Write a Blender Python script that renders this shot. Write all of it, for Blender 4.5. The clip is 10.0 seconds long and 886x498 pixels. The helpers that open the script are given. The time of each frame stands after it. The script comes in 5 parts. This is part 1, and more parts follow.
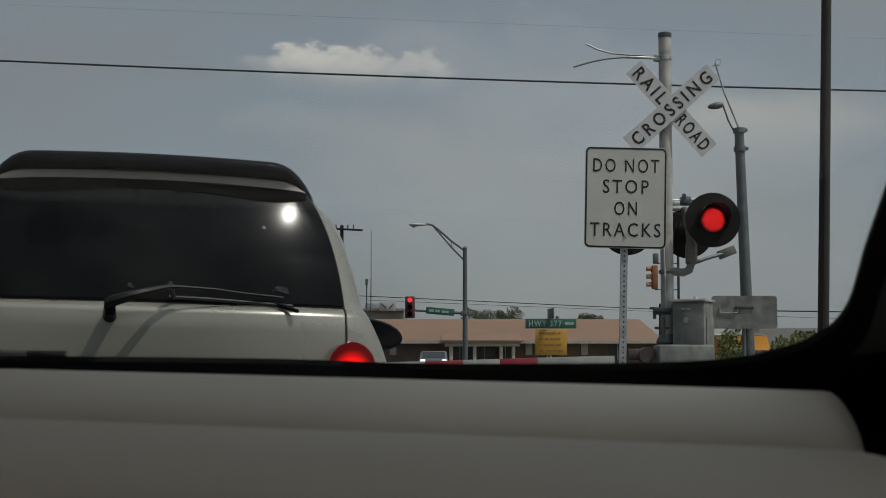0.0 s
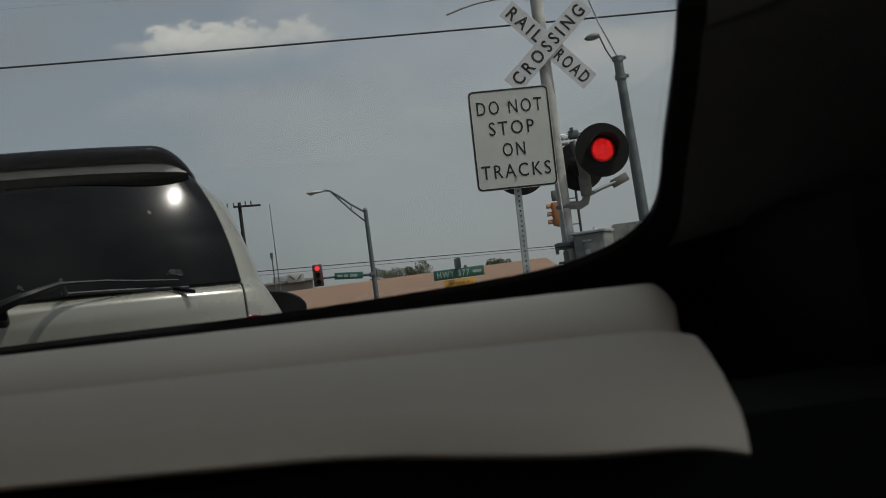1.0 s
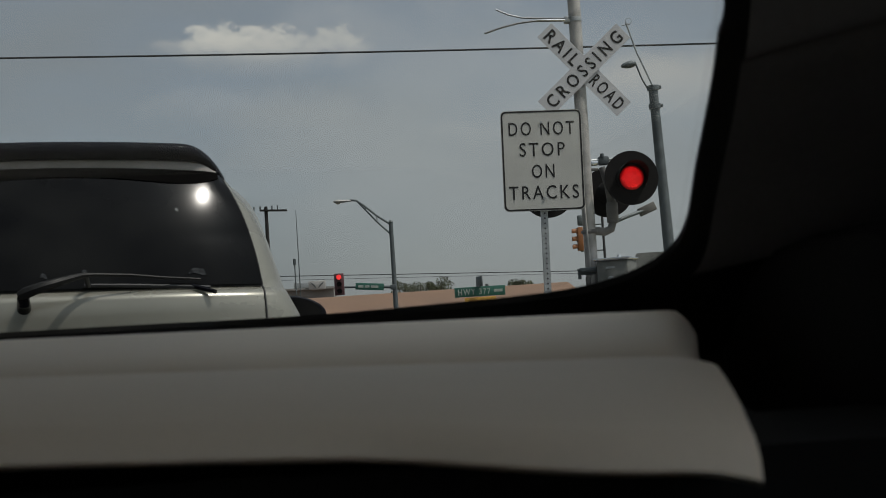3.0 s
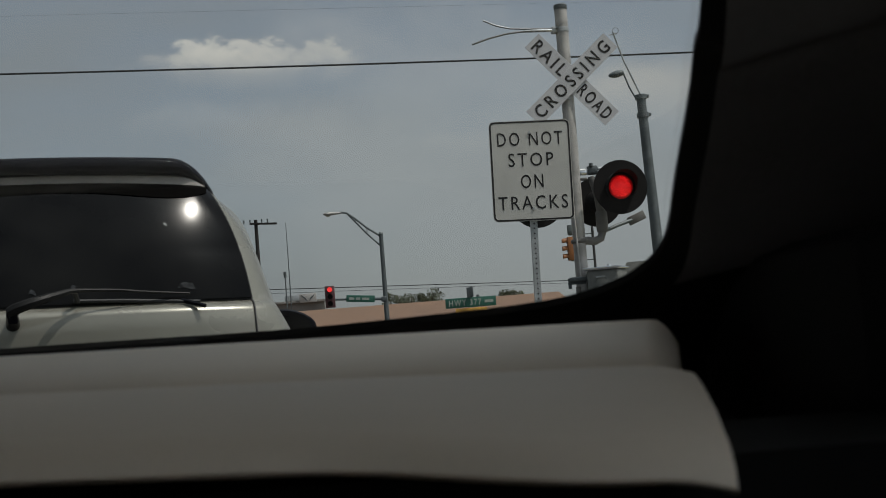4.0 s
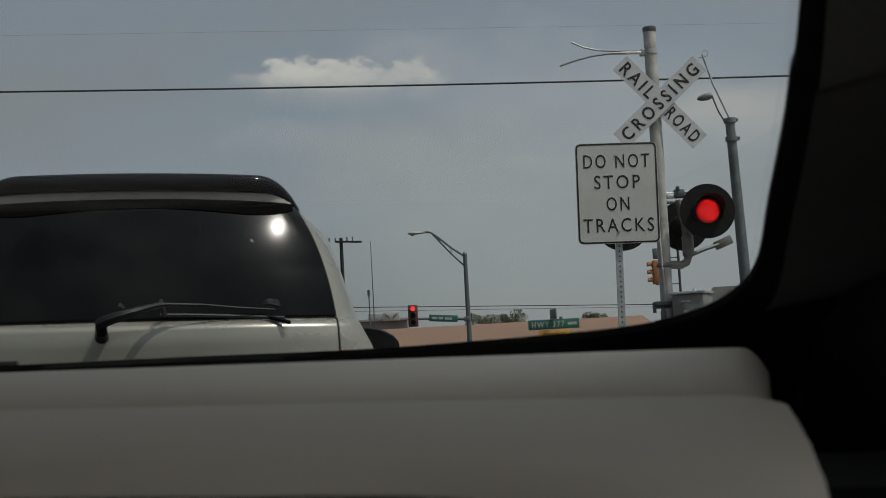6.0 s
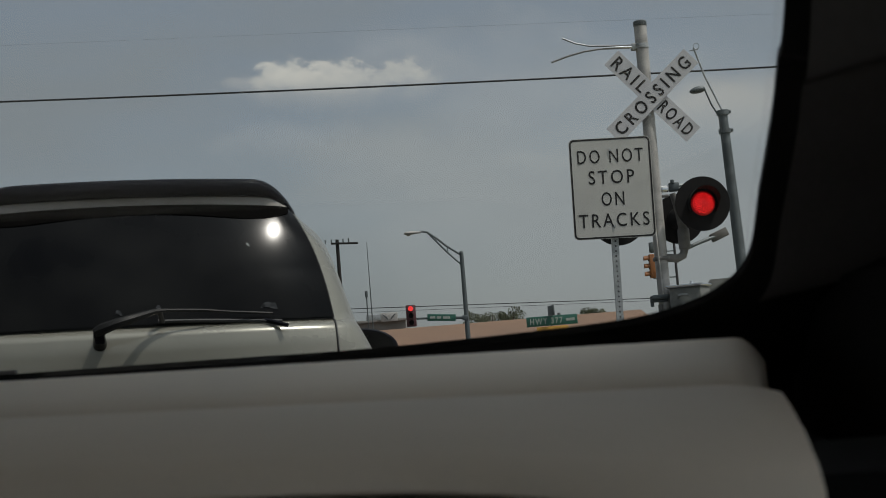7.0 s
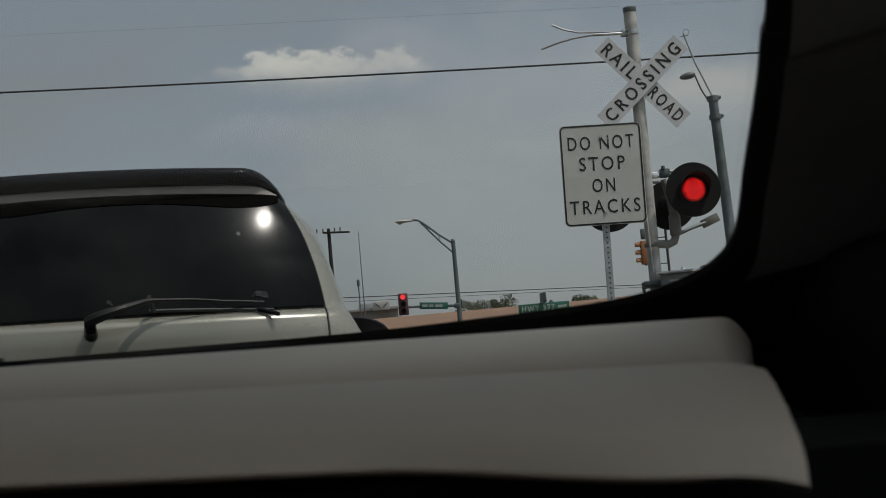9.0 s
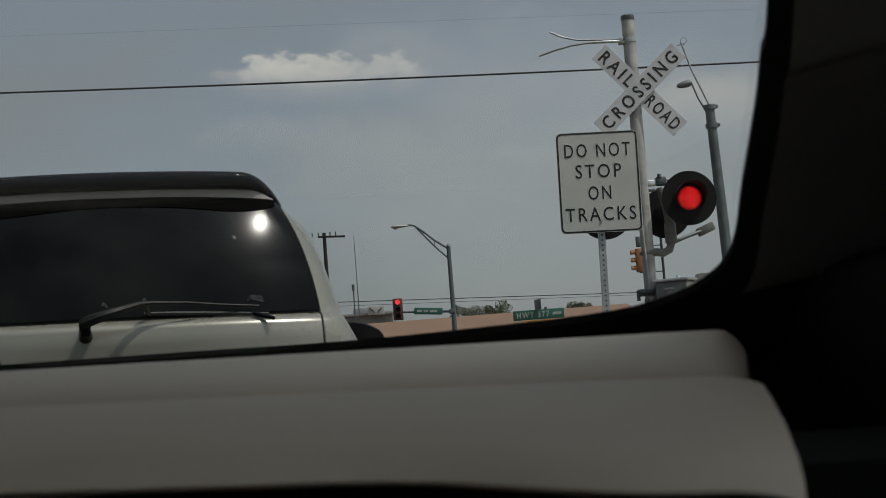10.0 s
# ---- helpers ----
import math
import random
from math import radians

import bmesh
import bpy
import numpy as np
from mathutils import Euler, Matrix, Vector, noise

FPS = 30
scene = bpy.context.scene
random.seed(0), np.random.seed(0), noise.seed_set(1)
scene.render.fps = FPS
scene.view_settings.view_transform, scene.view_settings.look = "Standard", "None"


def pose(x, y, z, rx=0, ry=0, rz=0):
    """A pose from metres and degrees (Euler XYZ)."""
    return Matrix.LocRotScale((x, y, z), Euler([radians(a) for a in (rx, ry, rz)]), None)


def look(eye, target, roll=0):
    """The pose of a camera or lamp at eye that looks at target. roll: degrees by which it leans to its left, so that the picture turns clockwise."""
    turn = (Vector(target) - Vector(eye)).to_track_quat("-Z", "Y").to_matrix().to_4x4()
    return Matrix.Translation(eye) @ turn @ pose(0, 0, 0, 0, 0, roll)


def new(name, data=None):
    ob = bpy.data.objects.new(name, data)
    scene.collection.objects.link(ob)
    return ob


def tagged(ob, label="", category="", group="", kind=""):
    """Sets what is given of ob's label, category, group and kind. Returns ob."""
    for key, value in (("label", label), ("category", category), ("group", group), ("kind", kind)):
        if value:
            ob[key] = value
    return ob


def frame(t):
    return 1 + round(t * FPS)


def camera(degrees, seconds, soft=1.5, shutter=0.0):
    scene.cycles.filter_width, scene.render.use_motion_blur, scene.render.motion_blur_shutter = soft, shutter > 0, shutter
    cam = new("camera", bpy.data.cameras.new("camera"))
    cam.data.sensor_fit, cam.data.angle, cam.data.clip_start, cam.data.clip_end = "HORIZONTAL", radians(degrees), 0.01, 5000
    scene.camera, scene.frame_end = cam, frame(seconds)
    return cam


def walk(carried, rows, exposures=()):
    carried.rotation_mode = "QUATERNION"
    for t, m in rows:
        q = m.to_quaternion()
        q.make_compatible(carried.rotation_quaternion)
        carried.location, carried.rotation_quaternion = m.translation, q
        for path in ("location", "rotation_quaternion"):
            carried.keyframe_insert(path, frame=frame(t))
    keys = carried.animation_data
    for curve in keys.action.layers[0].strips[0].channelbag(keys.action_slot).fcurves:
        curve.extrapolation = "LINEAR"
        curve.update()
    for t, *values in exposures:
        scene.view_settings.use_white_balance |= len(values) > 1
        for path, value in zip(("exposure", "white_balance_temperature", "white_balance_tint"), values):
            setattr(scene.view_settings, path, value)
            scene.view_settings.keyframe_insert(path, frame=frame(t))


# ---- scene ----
# ---- camera and its way ----
cam = camera(36.18, 10.0, soft=0.9)
PATH = [
    (0, pose(-0.0050, 0.0000, 1.0300, 94.60, 0.00, -11.03)),
    (0.1, pose(-0.0050, 0.0002, 1.0297, 94.60, -0.21, -10.85)),
    (0.2, pose(-0.0056, 0.0005, 1.0295, 94.77, -0.65, -10.60)),
    (0.3, pose(-0.0056, 0.0008, 1.0292, 94.78, -1.04, -10.24)),
    (0.4, pose(-0.0058, 0.0010, 1.0288, 94.67, -1.03, -9.91)),
    (0.5, pose(-0.0080, 0.0010, 1.0283, 93.91, 0.51, -10.26)),
    (0.6, pose(-0.0036, 0.0002, 1.0270, 94.17, 2.14, -10.69)),
    (0.7, pose(0.0053, -0.0009, 1.0250, 94.08, 2.87, -11.37)),
    (0.8, pose(0.0149, -0.0036, 1.0211, 93.31, 4.00, -12.86)),
    (0.9, pose(0.0248, -0.0063, 1.0180, 93.63, 7.59, -13.47)),
    (1, pose(0.0340, -0.0090, 1.0150, 92.59, 7.65, -14.63)),
    (1.1, pose(0.0343, -0.0099, 1.0148, 92.25, 7.30, -14.86)),
    (1.2, pose(0.0341, -0.0107, 1.0148, 92.08, 6.21, -14.67)),
    (1.3, pose(0.0338, -0.0115, 1.0149, 91.94, 4.42, -14.45)),
    (1.4, pose(0.0334, -0.0122, 1.0149, 92.40, 4.59, -14.07)),
    (1.5, pose(0.0330, -0.0130, 1.0150, 92.66, 4.41, -13.93)),
    (2, pose(0.0340, -0.0110, 1.0130, 92.58, 4.62, -13.70)),
    (2.5, pose(0.0340, -0.0100, 1.0130, 93.04, 4.38, -13.71)),
    (2.7, pose(0.0335, -0.0104, 1.0129, 93.19, 5.53, -13.76)),
    (3, pose(0.0320, -0.0110, 1.0130, 93.37, 3.76, -13.85)),
    (3.2, pose(0.0340, -0.0120, 1.0130, 93.82, 5.90, -13.88)),
    (4.3, pose(0.0370, -0.0130, 1.0130, 93.64, 4.13, -14.29)),
    (4.5, pose(0.0380, -0.0130, 1.0130, 93.46, 4.54, -14.19)),
    (5, pose(0.0360, -0.0160, 1.0130, 93.85, 4.99, -13.09)),
    (5.1, pose(0.0345, -0.0138, 1.0135, 94.38, 6.58, -11.05)),
    (5.2, pose(0.0330, -0.0112, 1.0140, 93.75, 4.70, -9.22)),
    (5.3, pose(0.0319, -0.0093, 1.0147, 93.65, 1.95, -9.51)),
    (5.4, pose(0.0309, -0.0077, 1.0153, 94.49, 2.29, -8.91)),
    (5.5, pose(0.0300, -0.0060, 1.0160, 94.96, 0.98, -8.45)),
    (5.6, pose(0.0306, -0.0062, 1.0157, 95.07, 1.49, -9.02)),
    (5.7, pose(0.0323, -0.0067, 1.0153, 95.05, 2.36, -9.79)),
    (5.8, pose(0.0335, -0.0071, 1.0148, 95.09, 3.88, -10.06)),
    (6, pose(0.0360, -0.0080, 1.0140, 94.91, 3.16, -10.75)),
    (6.2, pose(0.0360, -0.0090, 1.0140, 94.93, 3.60, -10.86)),
    (7.3, pose(0.0370, -0.0110, 1.0130, 94.90, 4.67, -10.73)),
    (7.5, pose(0.0370, -0.0120, 1.0130, 94.98, 4.69, -10.72)),
    (8, pose(0.0380, -0.0110, 1.0130, 94.90, 4.78, -10.75)),
    (8.5, pose(0.0360, -0.0140, 1.0130, 94.72, 5.05, -10.69)),
    (8.7, pose(0.0377, -0.0120, 1.0119, 94.40, 5.18, -10.85)),
    (9, pose(0.0400, -0.0090, 1.0100, 94.35, 5.10, -11.09)),
    (9.2, pose(0.0396, -0.0099, 1.0108, 94.72, 4.95, -10.93)),
    (9.5, pose(0.0390, -0.0110, 1.0120, 95.02, 4.55, -10.99)),
    (9.7, pose(0.0386, -0.0110, 1.0120, 94.51, 3.88, -11.59)),
    (10, pose(0.0380, -0.0110, 1.0120, 94.56, 4.47, -11.34)),
]
walk(cam, PATH)
# sharp on the street, soft on the dash close by
cam.data.dof.use_dof, cam.data.dof.focus_distance, cam.data.dof.aperture_fstop = True, 12.0, 28.0

# ---- world, sun ----
SUN_DIR = Vector((0.408, -0.282, 0.868)).normalized()
SKY_GAIN, SUN_POWER = 0.10, 3.2


def build_world():
    w = bpy.data.worlds.new("sky")
    w.use_nodes = True
    nt = w.node_tree
    nt.nodes.clear()
    N, L = nt.nodes.new, nt.links.new

    def math_node(op, a, b=None, c=None):
        n = N("ShaderNodeMath")
        n.operation = op
        for i, v in enumerate((a, b, c)):
            if v is None:
                continue
            if isinstance(v, (int, float)):
                n.inputs[i].default_value = v
            else:
                L(v, n.inputs[i])
        return n.outputs[0]

    def smooth(v, lo, hi):
        n = N("ShaderNodeMapRange")
        n.interpolation_type = "SMOOTHSTEP"
        n.inputs["From Min"].default_value, n.inputs["From Max"].default_value = lo, hi
        L(v, n.inputs["Value"])
        return n.outputs["Result"]

    def dot(v, c):
        n = N("ShaderNodeVectorMath")
        n.operation = "DOT_PRODUCT"
        L(v, n.inputs[0])
        n.inputs[1].default_value = c
        return n.outputs["Value"]

    def noise_of(v, scale, detail, rough=0.55):
        n = N("ShaderNodeTexNoise")
        n.inputs["Scale"].default_value, n.inputs["Detail"].default_value, n.inputs["Roughness"].default_value = scale, detail, rough
        L(v, n.inputs["Vector"])
        return n.outputs["Fac"]

    def mix(fac, a, b):
        n = N("ShaderNodeMix")
        n.data_type = "RGBA"
        L(fac, n.inputs[0])
        for i, v in ((6, a), (7, b)):
            if isinstance(v, tuple):
                n.inputs[i].default_value = (*v, 1)
            else:
                L(v, n.inputs[i])
        return n.outputs[2]

    sky = N("ShaderNodeTexSky")
    sky.sky_type, sky.sun_disc = "NISHITA", False
    sky.sun_elevation = math.asin(SUN_DIR.z)
    sky.sun_rotation = math.atan2(SUN_DIR.x, SUN_DIR.y)
    sky.air_density, sky.dust_density, sky.ozone_density = 1.0, 2.0, 1.0
    gain = N("ShaderNodeVectorMath")
    gain.operation = "SCALE"
    gain.inputs["Scale"].default_value = SKY_GAIN
    L(sky.outputs[0], gain.inputs[0])
    way = N("ShaderNodeTexCoord").outputs["Generated"]
    flat = N("ShaderNodeMapping")
    flat.inputs["Scale"].default_value = (1.0, 1.0, 3.2)
    flat.inputs["Rotation"].default_value = (0.0, 0.35, 0.0)
    L(way, flat.inputs["Vector"])
    veil_n = noise_of(flat.outputs[0], 2.6, 5)
    thin = smooth(veil_n, 0.34, 0.66)
    veil = math_node("MULTIPLY_ADD", thin, 0.24, 0.70)
    # thin haze, brighter towards the sun
    glare = math_node("MULTIPLY_ADD", math_node("POWER", math_node("MAXIMUM", dot(way, SUN_DIR), 0.0), 2.5), 3.4, 1.0)
    aureole = math_node("POWER", math_node("MAXIMUM", dot(way, SUN_DIR), 0.0), 45.0)
    glare = math_node("MULTIPLY_ADD", aureole, 9.0, glare)
    haze = N("ShaderNodeVectorMath")
    haze.operation = "SCALE"
    haze.inputs[0].default_value = (0.228, 0.253, 0.267)
    L(glare, haze.inputs["Scale"])
    base = mix(veil, gain.outputs[0], haze.outputs[0])

    # cloud banks, each round its own direction: azimuth from +y, elevation, half sizes, brightness
    out = base
    for az, el, hw, hh, amount, tone, grain, rag, crisp in (
            (18.0, 5.0, 0.26, 0.16, 0.75, (0.355, 0.380, 0.385), 4, 0.8, 1.1),
            (14.0, 12.0, 0.13, 0.055, 0.42, (0.40, 0.418, 0.425), 9, 1.6, 1.3),
            (7.0, 11.85, 0.088, 0.0180, 0.50, (0.50, 0.495, 0.465), 12, 1.6, 1.2),
            (7.1, 12.25, 0.072, 0.0120, 0.75, (0.56, 0.55, 0.505), 22, 2.0, 1.0),
            (3.4, 12.35, 0.020, 0.0070, 0.35, (0.48, 0.475, 0.45), 34, 2.0, 1.0),
            (5.2, 12.70, 0.023, 0.0120, 0.80, (0.60, 0.59, 0.54), 36, 2.2, 0.8),
            (7.5, 12.62, 0.026, 0.0110, 0.75, (0.61, 0.595, 0.545), 38, 2.2, 0.8),
            (10.2, 12.50, 0.017, 0.0110, 0.65, (0.56, 0.55, 0.505), 40, 2.0, 0.8),
            (6.8, 9.6, 0.100, 0.022, 0.24, (0.43, 0.44, 0.43), 14, 1.4, 1.1),
            (25.5, 9.6, 0.11, 0.030, 0.62, (0.46, 0.445, 0.405), 9, 0.9, 1.1),
            (19.0, 8.6, 0.012, 0.022, 0.20, (0.43, 0.44, 0.43), 22, 1.0, 1.1),
            (16.0, 8.2, 0.060, 0.011, 0.22, (0.43, 0.44, 0.43), 18, 1.8, 1.2)):
        a, e = radians(az), radians(el)
        fwd = Vector((math.sin(a) * math.cos(e), math.cos(a) * math.cos(e), math.sin(e)))
        rgt = Vector((math.cos(a), -math.sin(a), 0))
        up = rgt.cross(fwd)
        f = math_node("MAXIMUM", dot(way, fwd), 0.2)
        p = math_node("DIVIDE", dot(way, rgt), f)
        q = math_node("DIVIDE", dot(way, up), f)
        pq = N("ShaderNodeCombineXYZ")
        L(p, pq.inputs[0])
        L(math_node("MULTIPLY", q, 1.6), pq.inputs[1])
        r = math_node("ADD", math_node("POWER", math_node("DIVIDE", p, hw), 2.0), math_node("POWER", math_node("DIVIDE", q, hh), 2.0))
        ragged = math_node("MULTIPLY_ADD", math_node("SUBTRACT", noise_of(pq.outputs[0], grain, 8, 0.62), 0.5), rag * 2.4, math_node("SUBTRACT", 1.0, r))
        m = math_node("MULTIPLY", smooth(ragged, 0.0, crisp), amount)
        # crisp above, melting away below
        m = math_node("MULTIPLY", m, smooth(q, -hh * 1.25, hh * 0.75))
        out = mix(m, out, tone)
    bg = N("ShaderNodeBackground")
    L(out, bg.inputs["Color"])
    bg.inputs["Strength"].default_value = 1.0
    L(bg.outputs[0], N("ShaderNodeOutputWorld").inputs["Surface"])
    scene.world = w


build_world()
sun = new("sun", bpy.data.lights.new("sun", "SUN"))
sun.data.energy, sun.data.angle, sun.data.color = SUN_POWER, radians(0.5), (1.0, 0.95, 0.87)
sun.matrix_world = look((0, 0, 60), Vector((0, 0, 60)) - SUN_DIR)


# ---- materials ----
def material(name, color, rough=0.6, metal=0.0, vary=0.15, scale=8.0, bump=0.1, bump_scale=60.0, spec=0.5, coat=0.0, second=None, emit=None, random_tint=0.0):
    m = bpy.data.materials.new(name)
    m.use_nodes = True
    nt = m.node_tree
    b = nt.nodes["Principled BSDF"]
    N, L = nt.nodes.new, nt.links.new
    co = N("ShaderNodeTexCoord").outputs["Object"]
    big = N("ShaderNodeTexNoise")
    big.inputs["Scale"].default_value, big.inputs["Detail"].default_value = scale, 6
    L(co, big.inputs["Vector"])
    fine = N("ShaderNodeTexNoise")
    fine.inputs["Scale"].default_value, fine.inputs["Detail"].default_value = bump_scale, 4
    L(co, fine.inputs["Vector"])
    ramp = N("ShaderNodeValToRGB")
    lo = second or tuple(c * (1 - vary) for c in color)
    hi = color if second else tuple(min(1, c * (1 + vary)) for c in color)
    ramp.color_ramp.elements[0].position, ramp.color_ramp.elements[1].position = 0.35, 0.65
    ramp.color_ramp.elements[0].color, ramp.color_ramp.elements[1].color = (*lo, 1), (*hi, 1)
    L(big.outputs["Fac"], ramp.inputs[0])
    grain = N("ShaderNodeMix")
    grain.data_type, grain.blend_type = "RGBA", "MULTIPLY"
    grain.inputs[0].default_value = 1.0
    L(ramp.outputs[0], grain.inputs[6])
    g = N("ShaderNodeMapRange")
    g.inputs["To Min"].default_value, g.inputs["To Max"].default_value = 1 - vary * 0.6, 1 + vary * 0.6
    L(fine.outputs["Fac"], g.inputs["Value"])
    L(g.outputs[0], grain.inputs[7])
    col = grain.outputs[2]
    if random_tint:
        info = N("ShaderNodeObjectInfo")
        h = N("ShaderNodeHueSaturation")
        r = N("ShaderNodeMapRange")
        r.inputs["To Min"].default_value, r.inputs["To Max"].default_value = 1 - random_tint, 1 + random_tint
        L(info.outputs["Random"], r.inputs["Value"])
        L(r.outputs[0], h.inputs["Value"])
        L(col, h.inputs["Color"])
        col = h.outputs[0]
    L(col, b.inputs["Base Color"])
    rr = N("ShaderNodeMapRange")
    rr.inputs["To Min"].default_value, rr.inputs["To Max"].default_value = max(0.0, rough * 0.85), min(1, rough * 1.15)
    L(big.outputs["Fac"], rr.inputs["Value"])
    L(rr.outputs[0], b.inputs["Roughness"])
    b.inputs["Metallic"].default_value = metal
    b.inputs["Specular IOR Level"].default_value = spec
    b.inputs["Coat Weight"].default_value = coat
    b.inputs["Coat Roughness"].default_value = 0.04
    if bump:
        bn = N("ShaderNodeBump")
        bn.inputs["Strength"].default_value, bn.inputs["Distance"].default_value = bump, 0.01
        L(fine.outputs["Fac"], bn.inputs["Height"])
        L(bn.outputs[0], b.inputs["Normal"])
    if emit:
        b.inputs["Emission Color"].default_value = (*emit[:3], 1)
        b.inputs["Emission Strength"].default_value = emit[3]
    return m


def glass_material(name, tint=(0.95, 0.97, 0.96), gloss=0.0):
    m = bpy.data.materials.new(name)
    m.use_nodes = True
    nt = m.node_tree
    nt.nodes.clear()
    N, L = nt.nodes.new, nt.links.new
    tr, gl, fr, mx = N("ShaderNodeBsdfTransparent"), N("ShaderNodeBsdfGlossy"), N("ShaderNodeFresnel"), N("ShaderNodeMixShader")
    tr.inputs[0].default_value = (*tint, 1)
    gl.inputs["Roughness"].default_value = gloss
    fr.inputs["IOR"].default_value = 1.45
    L(fr.outputs[0], mx.inputs[0])
    L(tr.outputs[0], mx.inputs[1])
    L(gl.outputs[0], mx.inputs[2])
    L(mx.outputs[0], N("ShaderNodeOutputMaterial").inputs[0])
    return m


def halo_material(name, milk):
    """A clear strip with a little milk in it, for the bright rim of the glass."""
    m = bpy.data.materials.new(name)
    m.use_nodes = True
    nt = m.node_tree
    nt.nodes.clear()
    N, L = nt.nodes.new, nt.links.new
    tr, tl, mx = N("ShaderNodeBsdfTransparent"), N("ShaderNodeBsdfTranslucent"), N("ShaderNodeMixShader")
    tl.inputs[0].default_value = (0.8, 0.8, 0.78, 1)
    mx.inputs[0].default_value = milk
    L(tr.outputs[0], mx.inputs[1])
    L(tl.outputs[0], mx.inputs[2])
    L(mx.outputs[0], N("ShaderNodeOutputMaterial").inputs[0])
    return m


def led_material(name, color, strength, cell=55.0):
    """A lit lens of many small bright dots."""
    m = material(name, tuple(c * 0.25 for c in color), 0.25, bump=0)
    nt = m.node_tree
    N, L = nt.nodes.new, nt.links.new
    b = nt.nodes["Principled BSDF"]
    v = N("ShaderNodeTexVoronoi")
    v.inputs["Scale"].default_value = cell
    L(N("ShaderNodeTexCoord").outputs["Object"], v.inputs["Vector"])
    r = N("ShaderNodeMapRange")
    r.inputs["From Min"].default_value, r.inputs["From Max"].default_value = 0.15, 0.6
    r.inputs["To Min"].default_value, r.inputs["To Max"].default_value = strength, strength * 0.16
    L(v.outputs["Distance"], r.inputs["Value"])
    b.inputs["Emission Color"].default_value = (*color, 1)
    L(r.outputs[0], b.inputs["Emission Strength"])
    return m


def lamp_glow(name, color, strength, centre, radius):
    """A lamp lens lit from a bulb behind its middle; centre: |x| and z of the bulb."""
    m = material(name, tuple(0.10 * c + 0.002 for c in color), 0.3, bump=0, spec=0.1)
    nt = m.node_tree
    N, L = nt.nodes.new, nt.links.new
    b = nt.nodes["Principled BSDF"]
    sep, ab, com, dist, fall = N("ShaderNodeSeparateXYZ"), N("ShaderNodeMath"), N("ShaderNodeCombineXYZ"), N("ShaderNodeVectorMath"), N("ShaderNodeMapRange")
    L(N("ShaderNodeTexCoord").outputs["Object"], sep.inputs[0])
    ab.operation = "ABSOLUTE"
    L(sep.outputs[0], ab.inputs[0])
    L(ab.outputs[0], com.inputs[0])
    L(sep.outputs[2], com.inputs[2])
    dist.operation = "DISTANCE"
    L(com.outputs[0], dist.inputs[0])
    dist.inputs[1].default_value = (centre[0], 0, centre[1])
    fall.interpolation_type = "SMOOTHSTEP"
    fall.inputs["From Min"].default_value, fall.inputs["From Max"].default_value = radius * 0.25, radius
    fall.inputs["To Min"].default_value, fall.inputs["To Max"].default_value = strength, 0.0
    L(dist.outputs["Value"], fall.inputs["Value"])
    b.inputs["Emission Color"].default_value = (*color, 1)
    L(fall.outputs[0], b.inputs["Emission Strength"])
    return m


M = {}
M["asphalt"] = material("asphalt", (0.055, 0.055, 0.057), 0.9, vary=0.3, scale=0.6, bump=0.5, bump_scale=90)
M["grass"] = material("dry grass", (0.10, 0.11, 0.045), 0.95, second=(0.16, 0.13, 0.07), vary=0.4, scale=0.35, bump=0.6, bump_scale=25)
M["concrete"] = material("concrete", (0.36, 0.35, 0.33), 0.85, vary=0.15, scale=2.0, bump=0.3)
M["gravel"] = material("ballast", (0.23, 0.21, 0.19), 0.95, vary=0.5, scale=18, bump=0.9, bump_scale=45)
M["rail"] = material("rail steel", (0.30, 0.27, 0.25), 0.45, metal=0.8, vary=0.3, scale=6)
M["sign_white"] = material("white sign sheeting", (0.37, 0.368, 0.345), 0.5, vary=0.05, scale=5, bump=0.03)
M["xb_white"] = material("weathered white sheeting", (0.40, 0.40, 0.415), 0.5, vary=0.07, scale=7, bump=0.05)
M["sign_black"] = material("black sign legend", (0.010, 0.010, 0.011), 0.6, vary=0.2, scale=12, bump=0, spec=0.25)
M["sign_dull"] = material("dulled white legend", (0.26, 0.28, 0.25), 0.6, vary=0.15, scale=9, bump=0)
M["sign_green"] = material("green sign sheeting", (0.012, 0.082, 0.058), 0.45, vary=0.12, scale=6, bump=0)
M["sign_orange"] = material("faded orange legend", (0.23, 0.105, 0.02), 0.6, vary=0.1)
M["car_grey"] = material("dark grey car paint", (0.07, 0.07, 0.075), 0.3, metal=0.3, vary=0.05, bump=0, coat=0.8)
M["sign_yellow"] = material("yellow sign sheeting", (0.37, 0.20, 0.025), 0.5, vary=0.1, scale=4, bump=0)
M["galv"] = material("galvanised steel", (0.30, 0.315, 0.32), 0.48, metal=0.55, vary=0.18, scale=14, bump=0.08)
M["galv_dark"] = material("dull galvanised steel", (0.080, 0.093, 0.097), 0.55, metal=0.4, vary=0.2, scale=9, bump=0.1)
M["mast_silver"] = material("aluminium paint on mast", (0.285, 0.277, 0.265), 0.6, metal=0.1, vary=0.25, scale=7, bump=0.08)
M["bright_rod"] = material("polished rod", (0.60, 0.61, 0.62), 0.22, metal=0.9, vary=0.15, scale=20, bump=0.02)
M["rod"] = material("weathered rod", (0.15, 0.155, 0.16), 0.32, metal=0.7, vary=0.15, scale=20, bump=0.02)
M["box_silver"] = material("aluminium painted cabinet", (0.160, 0.162, 0.153), 0.6, metal=0.2, vary=0.3, scale=7, bump=0.2, second=(0.085, 0.088, 0.082))
